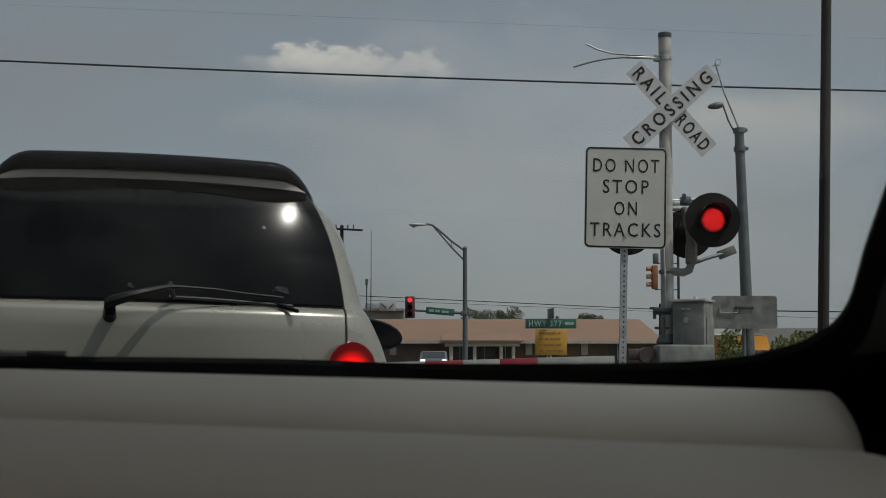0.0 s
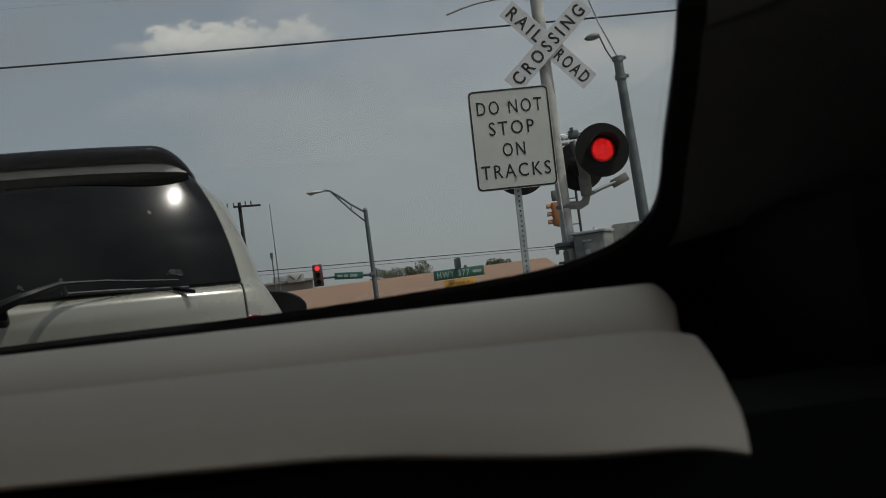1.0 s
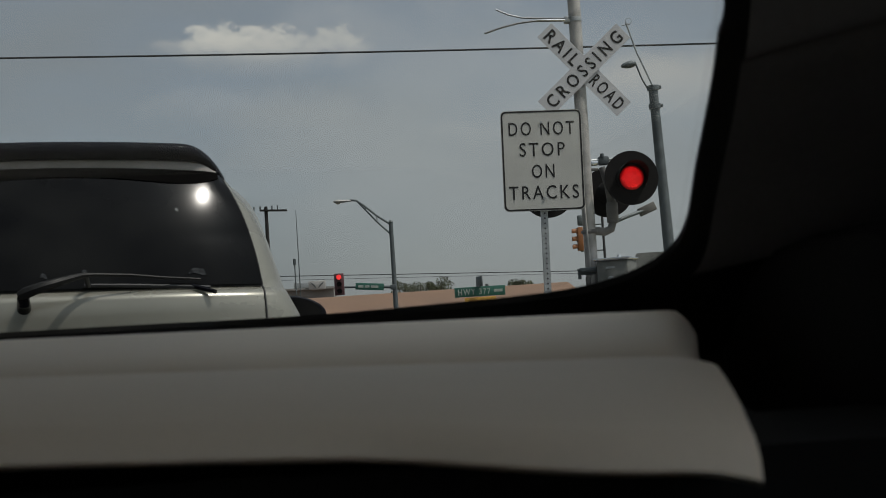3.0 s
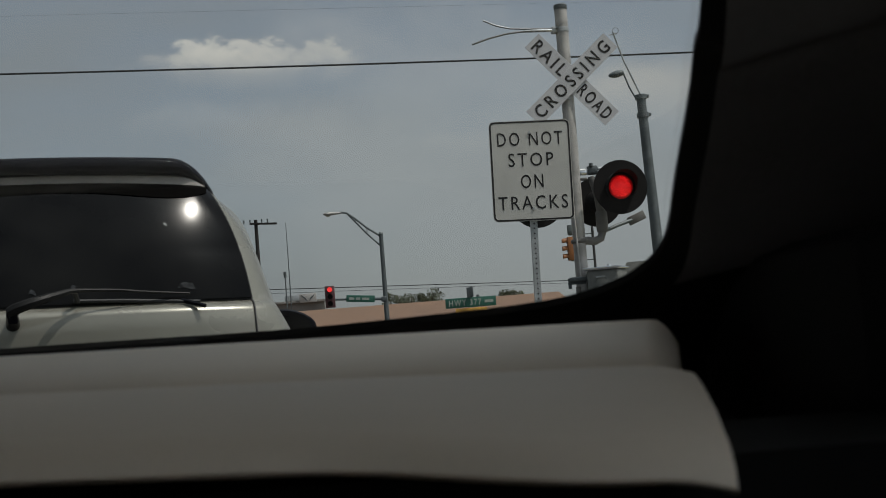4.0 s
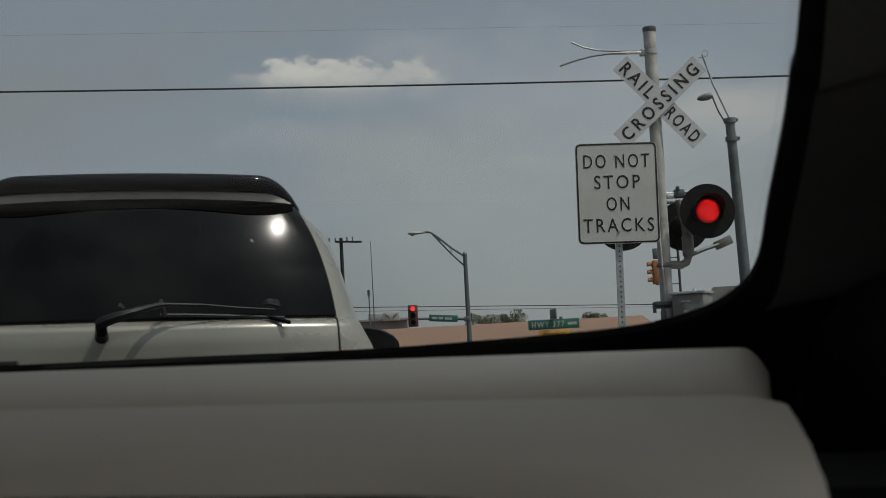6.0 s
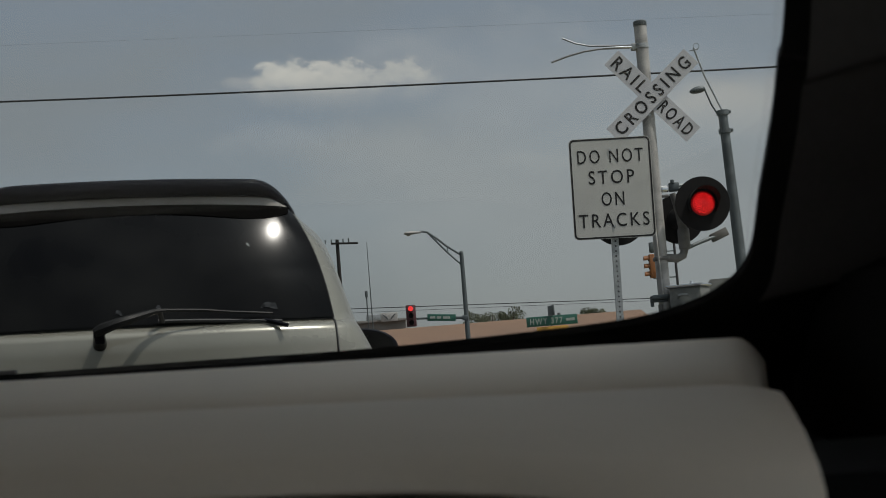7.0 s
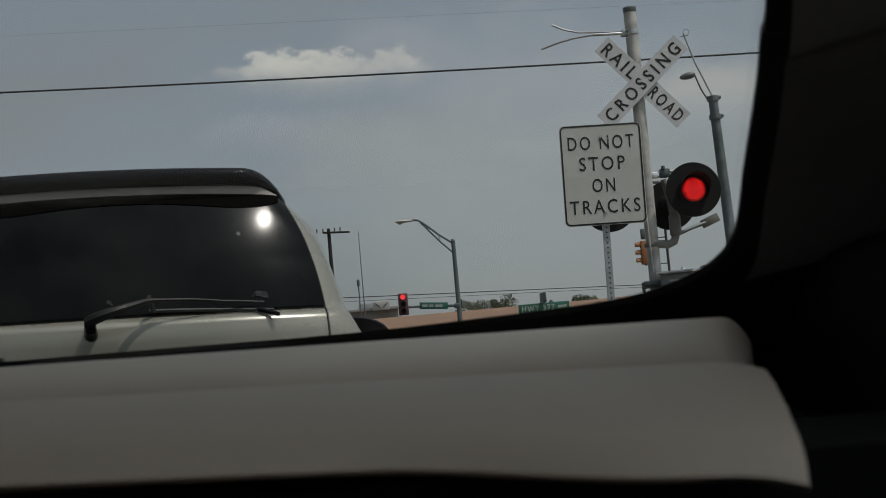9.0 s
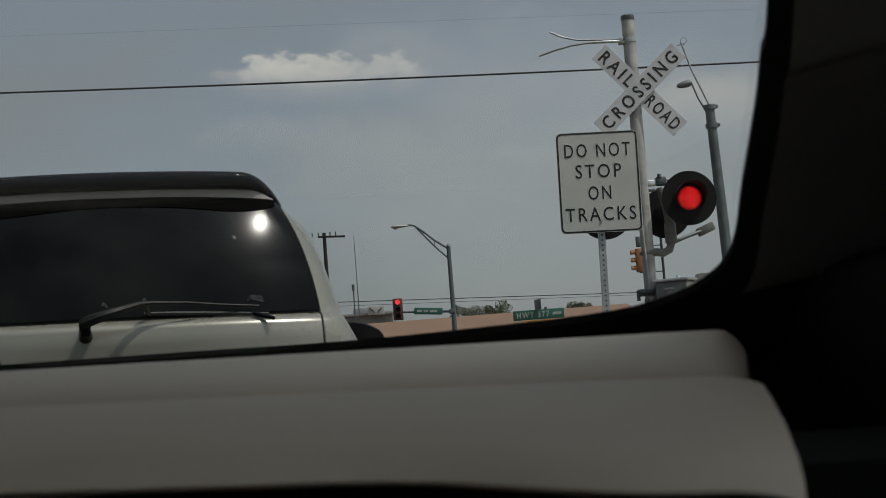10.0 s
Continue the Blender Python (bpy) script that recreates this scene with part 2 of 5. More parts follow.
M["fitting"] = material("dull cast fittings", (0.112, 0.108, 0.102), 0.65, metal=0.15, vary=0.2, scale=12, bump=0.1)
M["black_paint"] = material("matt black paint", (0.022, 0.022, 0.023), 0.6, vary=0.25, scale=10, bump=0.05)
M["hood_black"] = material("black lamp hood", (0.006, 0.0055, 0.0055), 0.8, vary=0.3, scale=10, bump=0.08, spec=0.2)
M["wood_dark"] = material("creosoted pole wood", (0.009, 0.0078, 0.0075), 0.9, vary=0.35, scale=3, bump=0.5, bump_scale=30)
M["red_lens"] = led_material("lit red lens", (1.0, 0.014, 0.018), 0.20, 90.0)
M["led_dot"] = material("lit red diode", (0.6, 0.02, 0.02), 0.3, emit=(1.0, 0.012, 0.014, 1.5), bump=0)
M["red_dark"] = material("dark red lens", (0.10, 0.008, 0.010), 0.2, vary=0.3, scale=40, bump=0.1)
M["signal_red"] = material("lit signal lens", (0.5, 0.02, 0.02), 0.3, emit=(1.0, 0.05, 0.05, 0.9), bump=0)
M["signal_body"] = material("dark maroon signal housing", (0.075, 0.024, 0.028), 0.6, vary=0.2)
M["signal_yellow"] = material("yellow signal housing", (0.20, 0.072, 0.018), 0.55, vary=0.15, scale=6)
M["gate_red"] = material("red reflective band", (0.20, 0.014, 0.022), 0.5, vary=0.15, scale=6, bump=0.03)
M["gate_white"] = material("white reflective band", (0.235, 0.24, 0.225), 0.5, vary=0.12, scale=6, bump=0.03)
M["wire"] = material("weathered cable", (0.012, 0.014, 0.017), 0.7, vary=0.2, bump=0)
M["roof_tan"] = material("salmon tan roof shingle", (0.140, 0.085, 0.055), 0.85, vary=0.10, scale=0.5, bump=0.5, bump_scale=6)
M["wall_brick"] = material("brown brick", (0.085, 0.057, 0.043), 0.9, vary=0.2, scale=1.2, bump=0.3, bump_scale=9)
M["white_trim"] = material("off-white trim", (0.30, 0.275, 0.245), 0.7, vary=0.1, scale=3, bump=0.05)
M["shop_glass"] = material("dark shop glass", (0.02, 0.018, 0.016), 0.25, vary=0.2, scale=0.5, bump=0)
M["white_wall"] = material("pale metal cladding", (0.30, 0.30, 0.29), 0.7, vary=0.1, scale=0.8, bump=0.1)
M["depot_wall"] = material("grey brown cladding", (0.155, 0.150, 0.140), 0.8, vary=0.12, scale=0.8, bump=0.1)
M["rusty"] = material("rusty brown casting", (0.050, 0.036, 0.032), 0.85, vary=0.35, scale=14, bump=0.3)
M["dark_roof"] = material("dark shingle roof", (0.06, 0.055, 0.05), 0.9, vary=0.25, scale=2, bump=0.4, bump_scale=12)
M["leaf"] = material("foliage", (0.060, 0.068, 0.026), 0.7, second=(0.028, 0.034, 0.014), vary=0.4, scale=3, bump=0)
M["leaf_pale"] = material("sunlit hedge foliage", (0.11, 0.125, 0.032), 0.7, second=(0.035, 0.050, 0.014), vary=0.4, scale=4, bump=0)
M["bark"] = material("bark", (0.06, 0.045, 0.035), 0.95, vary=0.3, scale=8, bump=0.6)
M["yellow_paint"] = material("yellow vehicle paint", (0.30, 0.13, 0.015), 0.7, spec=0.1, vary=0.08)
M["suv_paint"] = material("pale champagne car paint", (0.205, 0.199, 0.168), 0.28, metal=0.4, vary=0.035, scale=3, bump=0.0, coat=0.25)
# glow stands in for daylight glinting off the headlamps
M["headlamp"] = material("headlamp with a glowing glint", (0.8, 0.8, 0.8), 0.2, bump=0, emit=(1.0, 0.97, 0.92, 1.2))
M["glass_edge"] = material("matt black print and spoiler reflection on glass", (0.0022, 0.0020, 0.0019), 0.85, vary=0.2, scale=12, bump=0, spec=0.02)
M["suv_band"] = material("pale spoiler underside with light in its tone", (0.24, 0.222, 0.205), 0.35, vary=0.15, scale=9, bump=0.0)
M["suv_black"] = material("smoked black plastic", (0.004, 0.004, 0.006), 0.09, vary=0.25, scale=9, bump=0.0, spec=0.075)
M["suv_glass"] = material("tinted rear glass", (0.008, 0.008, 0.0078), 0.155, vary=0.2, second=(0.001, 0.001, 0.0015), scale=2.6, bump=0.0, spec=0.085)
M["wiper_grey"] = material("weathered wiper metal", (0.012, 0.012, 0.012), 0.5, vary=0.2, scale=15, bump=0.03, spec=0.15)
M["rubber"] = material("black rubber", (0.018, 0.018, 0.019), 0.65, vary=0.25, scale=20, bump=0.1)
M["chrome"] = material("alloy", (0.5, 0.5, 0.5), 0.3, metal=0.9, vary=0.1)
M["brake_lens"] = material("red tail lamp lens", (0.085, 0.004, 0.005), 0.15, vary=0.15, scale=30, bump=0, coat=0.2)
M["brake_lit"] = lamp_glow("lit brake lamp", (1.0, 0.005, 0.003), 1.6, (0.700, 1.000), 0.080)
M["decal"] = material("white vinyl decal and painted glint", (0.62, 0.63, 0.63), 0.5, vary=0.05, bump=0)
M["faint_reflection"] = material("faint pale painted reflection", (0.050, 0.053, 0.057), 0.7, vary=0.3, scale=45, bump=0, second=(0.008, 0.009, 0.010), spec=0.05)
M["dash"] = material("grey moulded dash vinyl", (0.82, 0.72, 0.605), 0.62, vary=0.05, scale=5, bump=0.035, bump_scale=380, spec=0.35)
M["trim_dark"] = material("dark grey pillar trim", (0.095, 0.088, 0.088), 0.8, vary=0.15, scale=7, bump=0.1, bump_scale=240, spec=0.2)
M["black_trim"] = material("black interior plastic", (0.010, 0.010, 0.010), 0.8, vary=0.2, scale=9, bump=0.05, bump_scale=200, spec=0.15)
M["frit"] = material("black ceramic glass border", (0.006, 0.006, 0.006), 0.6, vary=0.2, bump=0, spec=0.2)
# cabin cloth kept pale so unseen surfaces bounce light onto the dash
M["headliner"] = material("grey headliner cloth", (0.74, 0.70, 0.64), 0.95, vary=0.1, scale=10, bump=0.2, bump_scale=300)
M["seat_cloth"] = material("beige grey seat cloth", (0.42, 0.37, 0.30), 0.95, vary=0.2, scale=14, bump=0.3, bump_scale=250)
M["car_paint"] = material("dark blue-grey car paint", (0.05, 0.06, 0.075), 0.35, metal=0.4, vary=0.05, scale=3, bump=0, coat=0.8)
M["windscreen"] = glass_material("windscreen glass", (0.97, 0.975, 0.97))
M["clear_halo"] = halo_material("halo at the glass edge", 0.06)
M["side_glass"] = material("dark side glass", (0.02, 0.022, 0.024), 0.05, vary=0.1, bump=0)


# ---- builders ----
def thing(name, m=None, label="", category="", group="", kind=""):
    e = new(name)
    e.empty_display_size = 0.2
    if m is not None:
        e.matrix_world = m
    return tagged(e, label, category, group, kind)


def part(name, bm, mat, parent=None, label="", smooth=True, sharp=40):
    bmesh.ops.recalc_face_normals(bm, faces=bm.faces)
    me = bpy.data.meshes.new(name)
    for f in bm.faces:
        f.smooth = smooth
    if smooth:
        lim = radians(sharp)
        for e in bm.edges:
            e.smooth = not (len(e.link_faces) == 2 and e.calc_face_angle(0) > lim)
    bm.to_mesh(me)
    bm.free()
    me.materials.append(M[mat] if isinstance(mat, str) else mat)
    ob = new(name, me)
    if parent is not None:
        ob.parent = parent
    if label:
        ob["label"] = label
    return ob


def add_box(bm, c, s, bevel=0.0, m=None):
    r = bmesh.ops.create_cube(bm, size=1.0)
    vs = r["verts"]
    for v in vs:
        v.co = Vector((v.co.x * s[0] + c[0], v.co.y * s[1] + c[1], v.co.z * s[2] + c[2]))
    if bevel:
        es = list({e for v in vs for e in v.link_edges})
        r = bmesh.ops.bevel(bm, geom=es, offset=bevel, segments=2, affect="EDGES", profile=0.5)
        vs = list({v for f in r["faces"] for v in f.verts} | {v for v in vs if v.is_valid})
    if m is not None:
        for v in vs:
            v.co = m @ v.co
    return bm


def box(c, s, bevel=0.0, m=None):
    return add_box(bmesh.new(), c, s, bevel, m)


def add_tube(bm, pts, r, n=10, cap=True):
    """A round tube along points; r is one radius or one a point."""
    pts = [Vector(p) for p in pts]
    rad = r if isinstance(r, (list, tuple)) else [r] * len(pts)
    rings, side = [], None
    for i, p in enumerate(pts):
        d = (pts[min(i + 1, len(pts) - 1)] - pts[max(i - 1, 0)]).normalized()
        if side is None:
            side = d.orthogonal().normalized()
        side = (side - d * side.dot(d)).normalized()
        up = d.cross(side)
        rings.append([bm.verts.new(p + (side * math.cos(a) + up * math.sin(a)) * rad[i]) for a in (2 * math.pi * k / n for k in range(n))])
    for a, b in zip(rings, rings[1:]):
        for k in range(n):
            bm.faces.new((a[k], a[(k + 1) % n], b[(k + 1) % n], b[k]))
    if cap:
        bm.faces.new(rings[0][::-1])
        bm.faces.new(rings[-1])
    return bm


def tube(pts, r, n=10, cap=True):
    return add_tube(bmesh.new(), pts, r, n, cap)


def grid(fn, nu, nv, thick=0.0, out=None):
    """A sheet fn(u, v), u and v from 0 to 1; thick: a second sheet behind it, closed all round."""
    bm = bmesh.new()
    front = [[bm.verts.new(fn(i / nu, j / nv)) for j in range(nv + 1)] for i in range(nu + 1)]
    for i in range(nu):
        for j in range(nv):
            bm.faces.new((front[i][j], front[i + 1][j], front[i + 1][j + 1], front[i][j + 1]))
    if thick:
        o = Vector(out) * thick
        back = [[bm.verts.new(v.co + o) for v in row] for row in front]
        for i in range(nu):
            for j in range(nv):
                bm.faces.new((back[i][j], back[i][j + 1], back[i + 1][j + 1], back[i + 1][j]))
        for i in range(nu):
            for j in (0, nv):
                bm.faces.new((front[i][j], front[i + 1][j], back[i + 1][j], back[i][j]))
        for j in range(nv):
            for i in (0, nu):
                bm.faces.new((front[i][j], front[i][j + 1], back[i][j + 1], back[i][j]))
    return bm


def loft(rings, closed=True, caps=True):
    bm = bmesh.new()
    vr = [[bm.verts.new(p) for p in r] for r in rings]
    n = len(vr[0])
    for a, b in zip(vr, vr[1:]):
        for k in range(n if closed else n - 1):
            bm.faces.new((a[k], a[(k + 1) % n], b[(k + 1) % n], b[k]))
    if caps:
        bm.faces.new(vr[0][::-1])
        bm.faces.new(vr[-1])
    return bm


def prism(outline, y0, y1):
    """An outline of (x, z) pulled along y."""
    return loft([[(x, y0, z) for x, z in outline], [(x, y1, z) for x, z in outline]])


def ring_outline(cx, cz, w, h, r, n=5):
    pts = []
    for sx, sz, a0 in ((1, 1, 0), (-1, 1, 90), (-1, -1, 180), (1, -1, 270)):
        for k in range(n + 1):
            a = radians(a0 + 90 * k / n)
            pts.append((cx + sx * (w / 2 - r) + r * math.cos(a), cz + sz * (h / 2 - r) + r * math.sin(a)))
    return pts


def lettering(name, body, size, wide, mat, parent, x, z, y, tilt=0.0, label="", spread=1.28, bold=0.020):
    """Raised letters on a face that looks along -y; x, z: their centre."""
    cu = bpy.data.curves.new(name, "FONT")
    cu.body, cu.align_x, cu.align_y, cu.extrude, cu.resolution_u = body, "CENTER", "CENTER", 0.0008, 3
    cu.size, cu.offset, cu.space_character = 1.0, bold, spread
    tmp = bpy.data.objects.new(name, cu)
    scene.collection.objects.link(tmp)
    bpy.context.view_layer.update()
    me = bpy.data.meshes.new_from_object(tmp.evaluated_get(bpy.context.evaluated_depsgraph_get()))
    bpy.data.objects.remove(tmp)
    xs, ys = [v.co.x for v in me.vertices], [v.co.y for v in me.vertices]
    cx, cy, w, h = (min(xs) + max(xs)) / 2, (min(ys) + max(ys)) / 2, max(xs) - min(xs), max(ys) - min(ys)
    turn = Matrix.Rotation(radians(tilt), 4, "Y")
    for v in me.vertices:
        p = turn @ Vector(((v.co.x - cx) / w * wide, 0, (v.co.y - cy) / h * size))
        v.co = (p.x + x, y - v.co.z, p.z + z)
    bm = bmesh.new()
    bm.from_mesh(me)
    bpy.data.meshes.remove(me)
    bmesh.ops.remove_doubles(bm, verts=bm.verts, dist=1e-6)
    left = set(bm.faces)
    while left:
        stack, island = [left.pop()], []
        while stack:
            f = stack.pop()
            island.append(f)
            for e in f.edges:
                for g in e.link_faces:
                    if g in left:
                        left.discard(g)
                        stack.append(g)
        one = bmesh.new()
        ids = {}
        for f in island:
            for v in f.verts:
                if v not in ids:
                    ids[v] = one.verts.new(v.co)
            one.faces.new([ids[v] for v in f.verts])
        part(name, one, mat, parent, label, smooth=False)
    bm.free()


def leaf_cloud(lumps, count, size, seed):
    """Many small leaf clumps scattered through ellipsoid lumps."""
    rng = random.Random(seed)
    bm = bmesh.new()
    for _ in range(count):
        c, r = lumps[rng.randrange(len(lumps))]
        d = Vector((rng.gauss(0, 1), rng.gauss(0, 1), rng.gauss(0, 1))).normalized() * (rng.random() ** 0.4)
        p = Vector((c[0] + d.x * r[0], c[1] + d.y * r[1], c[2] + d.z * r[2]))
        s = size * rng.uniform(0.5, 1.3)
        e = Euler((rng.uniform(0, 6.3), rng.uniform(0, 6.3), rng.uniform(0, 6.3))).to_matrix()
        q = [p + e @ Vector(v) * s for v in ((-0.5, 0, 0), (0, -0.28, 0.06), (0.5, 0, 0), (0, 0.28, 0.06))]
        bm.faces.new([bm.verts.new(v) for v in q])
    return bm


# ---- ground, road, railway ----
AXIS = -11.0      # the street's heading, seen from above


def street(x, y, z=0.0, rz=0.0, tilt=0.0, at=0.0):
    """A pose from metres to the side of and along the street; what leans by tilt degrees is at x at the height named."""
    return pose(0, 0, 0, 0, 0, AXIS) @ pose(x - at * math.tan(radians(tilt)), y, z, 0, tilt, rz)


def build_ground():
    g = part("ground", grid(lambda u, v: ((u - 0.5) * 3000, (v - 0.5) * 3000, -0.12), 30, 30, 0.3, (0, 0, -1)), "grass")
    tagged(g, "dry summer grass verge reaching the horizon", "ground", kind="structure")
    r = part("road", grid(lambda u, v: street(-9 + 12.0 * u, -40 + 260 * v, 0) @ Vector((0, 0, 0)), 4, 60, 0.1, (0, 0, -1)), "asphalt")
    tagged(r, "worn grey asphalt road leading over the crossing", "road", kind="structure")
    r = part("road", grid(lambda u, v: street(-150 + 300 * u, 66 + 18 * v, -0.006) @ Vector((0, 0, 0)), 60, 4, 0.1, (0, 0, -1)), "asphalt")
    tagged(r, "wide asphalt highway beyond the railway", "road", kind="structure")
    for x in (3.1, -9.25):
        k = part("kerb", box((0, 20, 0.03), (0.18, 60, 0.22), 0.02), "concrete", label="")
        k.matrix_world = street(x, 0)
        tagged(k, "pale concrete kerb beside the road", "kerb", kind="structure")
    line = thing("road_marking", street(0, 0), "double yellow centre line on asphalt", "road marking", kind="structure")
    for x in (-3.08, -2.92):
        part("stripe", box((x, 20, 0.003), (0.1, 58, 0.006)), "sign_yellow", line)
    b = part("ballast", loft([[(x, y, z) for y, z in ((15.4, -0.1), (16.2, 0.0), (19.2, 0.0), (20.0, -0.1))] for x in (-70, 70)], closed=True), "gravel")
    b.matrix_world = street(0, 0)
    tagged(b, "grey stone ballast under the rails", "ballast", kind="structure")
    for y in (16.98, 18.42):
        prof = [(-0.035, 0.0), (-0.035, 0.03), (-0.01, 0.035), (0.01, 0.035), (0.035, 0.03), (0.035, 0.0)]
        r = part("rail", loft([[(x, y + a, 0.004 + b) for a, b in prof] for x in (-70, 70)]), "rail")
        r.matrix_world = street(0, 0)
        tagged(r, "worn steel rail crossing the road", "rail", group="rails", kind="structure")


build_ground()


# ---- far buildings ----
def build_shop():
    b = thing("shop_building", street(0, 0), "long low brick building with a salmon tan shingle roof", "building")
    x0, x1, y = -22.0, 17.657, 110.0
    eave, ridge = 2.402, 4.321
    # roof: front slope, hipped end
    ov = 0.5
    ring0 = [(x0, y - ov, eave), (x1 + 0.3, y - ov, eave), (x1 + 0.3, y + 16, eave), (x0, y + 16, eave)]
    ring1 = [(x0, y + 5, ridge), (x1 - 1.0, y + 5, ridge), (x1 - 1.0, y + 11, ridge), (x0, y + 11, ridge)]
    roof = part("roof", loft([ring0, ring1]), "roof_tan", b, smooth=False)
    part("fascia", box(((x0 + x1) / 2, y - ov - 0.06, eave - 0.08), (x1 - x0 + 0.8, 0.1, 0.24)), "white_trim", roof)
    wall = part("wall", box(((x0 + x1) / 2, y + 8, eave / 2 - 0.06), (x1 - x0, 15.6, eave - 0.1)), "wall_brick", b, smooth=False)
    # porch with white posts
    pa, pb = 0.184, 6.116
    ez, pz = 2.311, 1.946
    porch = part("porch_beam", box(((pa + pb) / 2, y - 2.4, (ez + pz) / 2), (pb - pa, 0.35, ez - pz), 0.03), "white_trim", b)
    part("porch_roof", loft([[(pa - 0.3, y - 2.8, ez), (pb + 0.3, y - 2.8, ez), (pb + 0.3, y, ez + 0.1), (pa - 0.3, y, ez + 0.1)],
                             [(pa - 0.3, y - 2.8, ez + 0.12), (pb + 0.3, y - 2.8, ez + 0.12), (pb + 0.1, y + 1.9, ez + 0.85), (pa - 0.1, y + 1.9, ez + 0.85)]]), "roof_tan", b, smooth=False)
    for px in (pa + 0.5, (pa + pb) / 2 - 0.6, (pa + pb) / 2 + 1.5, pb - 0.5):
        part("porch_post", box((px, y - 2.4, pz / 2), (0.28, 0.28, pz), 0.03), "white_trim", b)
    for i, (wx, ww, z0, z1) in enumerate(((1.4, 1.6, 0.2, 2.4), (3.4, 1.7, 0.9, 2.4), (5.1, 1.2, 0.2, 2.4), (8.5, 1.4, 0.9, 2.2), (14.2, 1.4, 0.9, 2.2))):
        w = part("window", box((wx, y + 0.16, (z0 + z1) / 2), (ww, 0.1, z1 - z0)), "shop_glass", b)
        part("frame", box((wx, y + 0.14, z1 + 0.05), (ww + 0.2, 0.16, 0.12)), "white_trim", w)
        part("frame", box((wx, y + 0.12, (z0 + z1) / 2), (0.08, 0.12, z1 - z0)), "white_trim", w)
    for px in (-4.0, 7.0, 11.5):
        part("notice_board", box((px, y + 0.1, 1.75), (0.55, 0.12, 0.95), 0.02), "white_trim", b)
    part("roof_vent", tube([(9.7, y + 4.6, ridge - 0.3), (9.7, y + 4.6, ridge + 0.25)], 0.14, 8), "galv_dark", b)
    return b


def build_depot():
    b = thing("depot_building", street(0, 0), "pale flat-roofed metal building behind the shop", "building")
    z1 = 5.602
    xa, xb = -14.0, -3.553
    part("wall", box(((xa + xb) / 2, 131, z1 / 2), (xb - xa, 12, z1)), "depot_wall", b, smooth=False)
    part("parapet", box(((xa + xb) / 2, 124.9, z1 - 0.15), (xb - xa + 0.2, 0.3, 0.2), 0.03), "depot_wall", b)
    s = part("sign_board", box((-5.016, 124.6, 5.759), (1.568, 0.2, 0.833), 0.03), "white_wall", b, "pale sign board with a dark wing mark")
    for sx in (-1, 1):
        part("wing_mark", prism([(-5.016 + sx * 0.08, 5.446), (-5.016 + sx * 0.55, 5.915), (-5.016 + sx * 0.62, 6.071), (-5.016 + sx * 0.2, 5.759)], 124.46, 124.49), "galv_dark", s)
    part("vent_box", box((-6.479, 128, z1 + 0.3), (1.6, 1.6, 0.6), 0.05), "galv", b)


def build_house():
    b = thing("house", street(0, 0), "small house with a dark hipped shingle roof behind the hedge", "house")
    xa, xb, y = 15.023, 15.023 + 9.0, 60.0
    z0, z1 = 1.579, 2.451
    part("wall", box(((xa + xb) / 2, y + 5, z0 / 2), (xb - xa - 0.8, 9, z0)), "white_trim", b, smooth=False)
    part("roof", loft([[(xa - 1.4, y, z0), (xb + 0.6, y, z0), (xb + 0.6, y + 10, z0), (xa - 1.4, y + 10, z0)],
                       [(xa + 0.1, y + 4.5, z1), (xb - 3, y + 4.5, z1), (xb - 3, y + 5.5, z1), (xa + 0.1, y + 5.5, z1)]]), "dark_roof", b, smooth=False)
    c = part("roof_vent", tube([(xa + 0.1, y + 5, z1 - 0.2), (xa + 0.1, y + 5, z1 + 0.2)], 0.06, 8), "galv_dark", b)
    part("cowl", box((xa + 0.1, y + 5, z1 + 0.26), (0.32, 0.32, 0.14), 0.03), "galv_dark", c)


build_shop()
build_depot()
build_house()


# ---- the car ahead ----
SUV_AT = pose(-0.133, 4.69, 0, 0, 1.2, 0.7)


def soft_table(t, z, reach):
    """A value read from a table by height, rounded over its corners."""
    total = 0.0
    for q in (-1.0, -0.5, 0.0, 0.5, 1.0):
        h = min(t[-1][0], max(t[0][0], z + q * reach))
        for (a, b), (c, d) in zip(t, t[1:]):
            if h <= c:
                total += b + (d - b) * (h - a) / (c - a)
                break
    return total / 5


def suv_half(z):
    """Half width of the body by height."""
    return soft_table(((0.30, 0.82), (0.60, 0.885), (0.95, 0.875), (1.10, 0.825), (1.22, 0.765), (1.40, 0.722), (1.49, 0.690), (1.56, 0.640), (1.61, 0.600), (1.665, 0.570), (1.70, 0.520), (1.76, 0.440)), z, 0.03)


def suv_side(z):
    """Half width of the flanks, further forward."""
    return soft_table(((0.30, 0.82), (0.60, 0.885), (0.95, 0.895), (1.17, 0.875), (1.48, 0.778), (1.58, 0.738), (1.66, 0.668), (1.72, 0.540), (1.80, 0.480)), z, 0.06)


def suv_back(z):
    """How far forward the back of the body lies by height: an upright tailgate, a tight shoulder, raked glass."""
    if z > 1.220:
        k = z - 1.205
        return 0.030 + 0.25 * k + 0.50 * k * k
    t = ((0.30, 0.04), (0.55, -0.02), (0.90, -0.040), (1.00, -0.047), (1.07, -0.047), (1.15, -0.046), (1.195, -0.036), (1.213, -0.008), (1.220, 0.0339))
    for (a, b), (c, d) in zip(t, t[1:]):
        if z <= c:
            return b + (d - b) * max(0.0, (z - a) / (c - a))


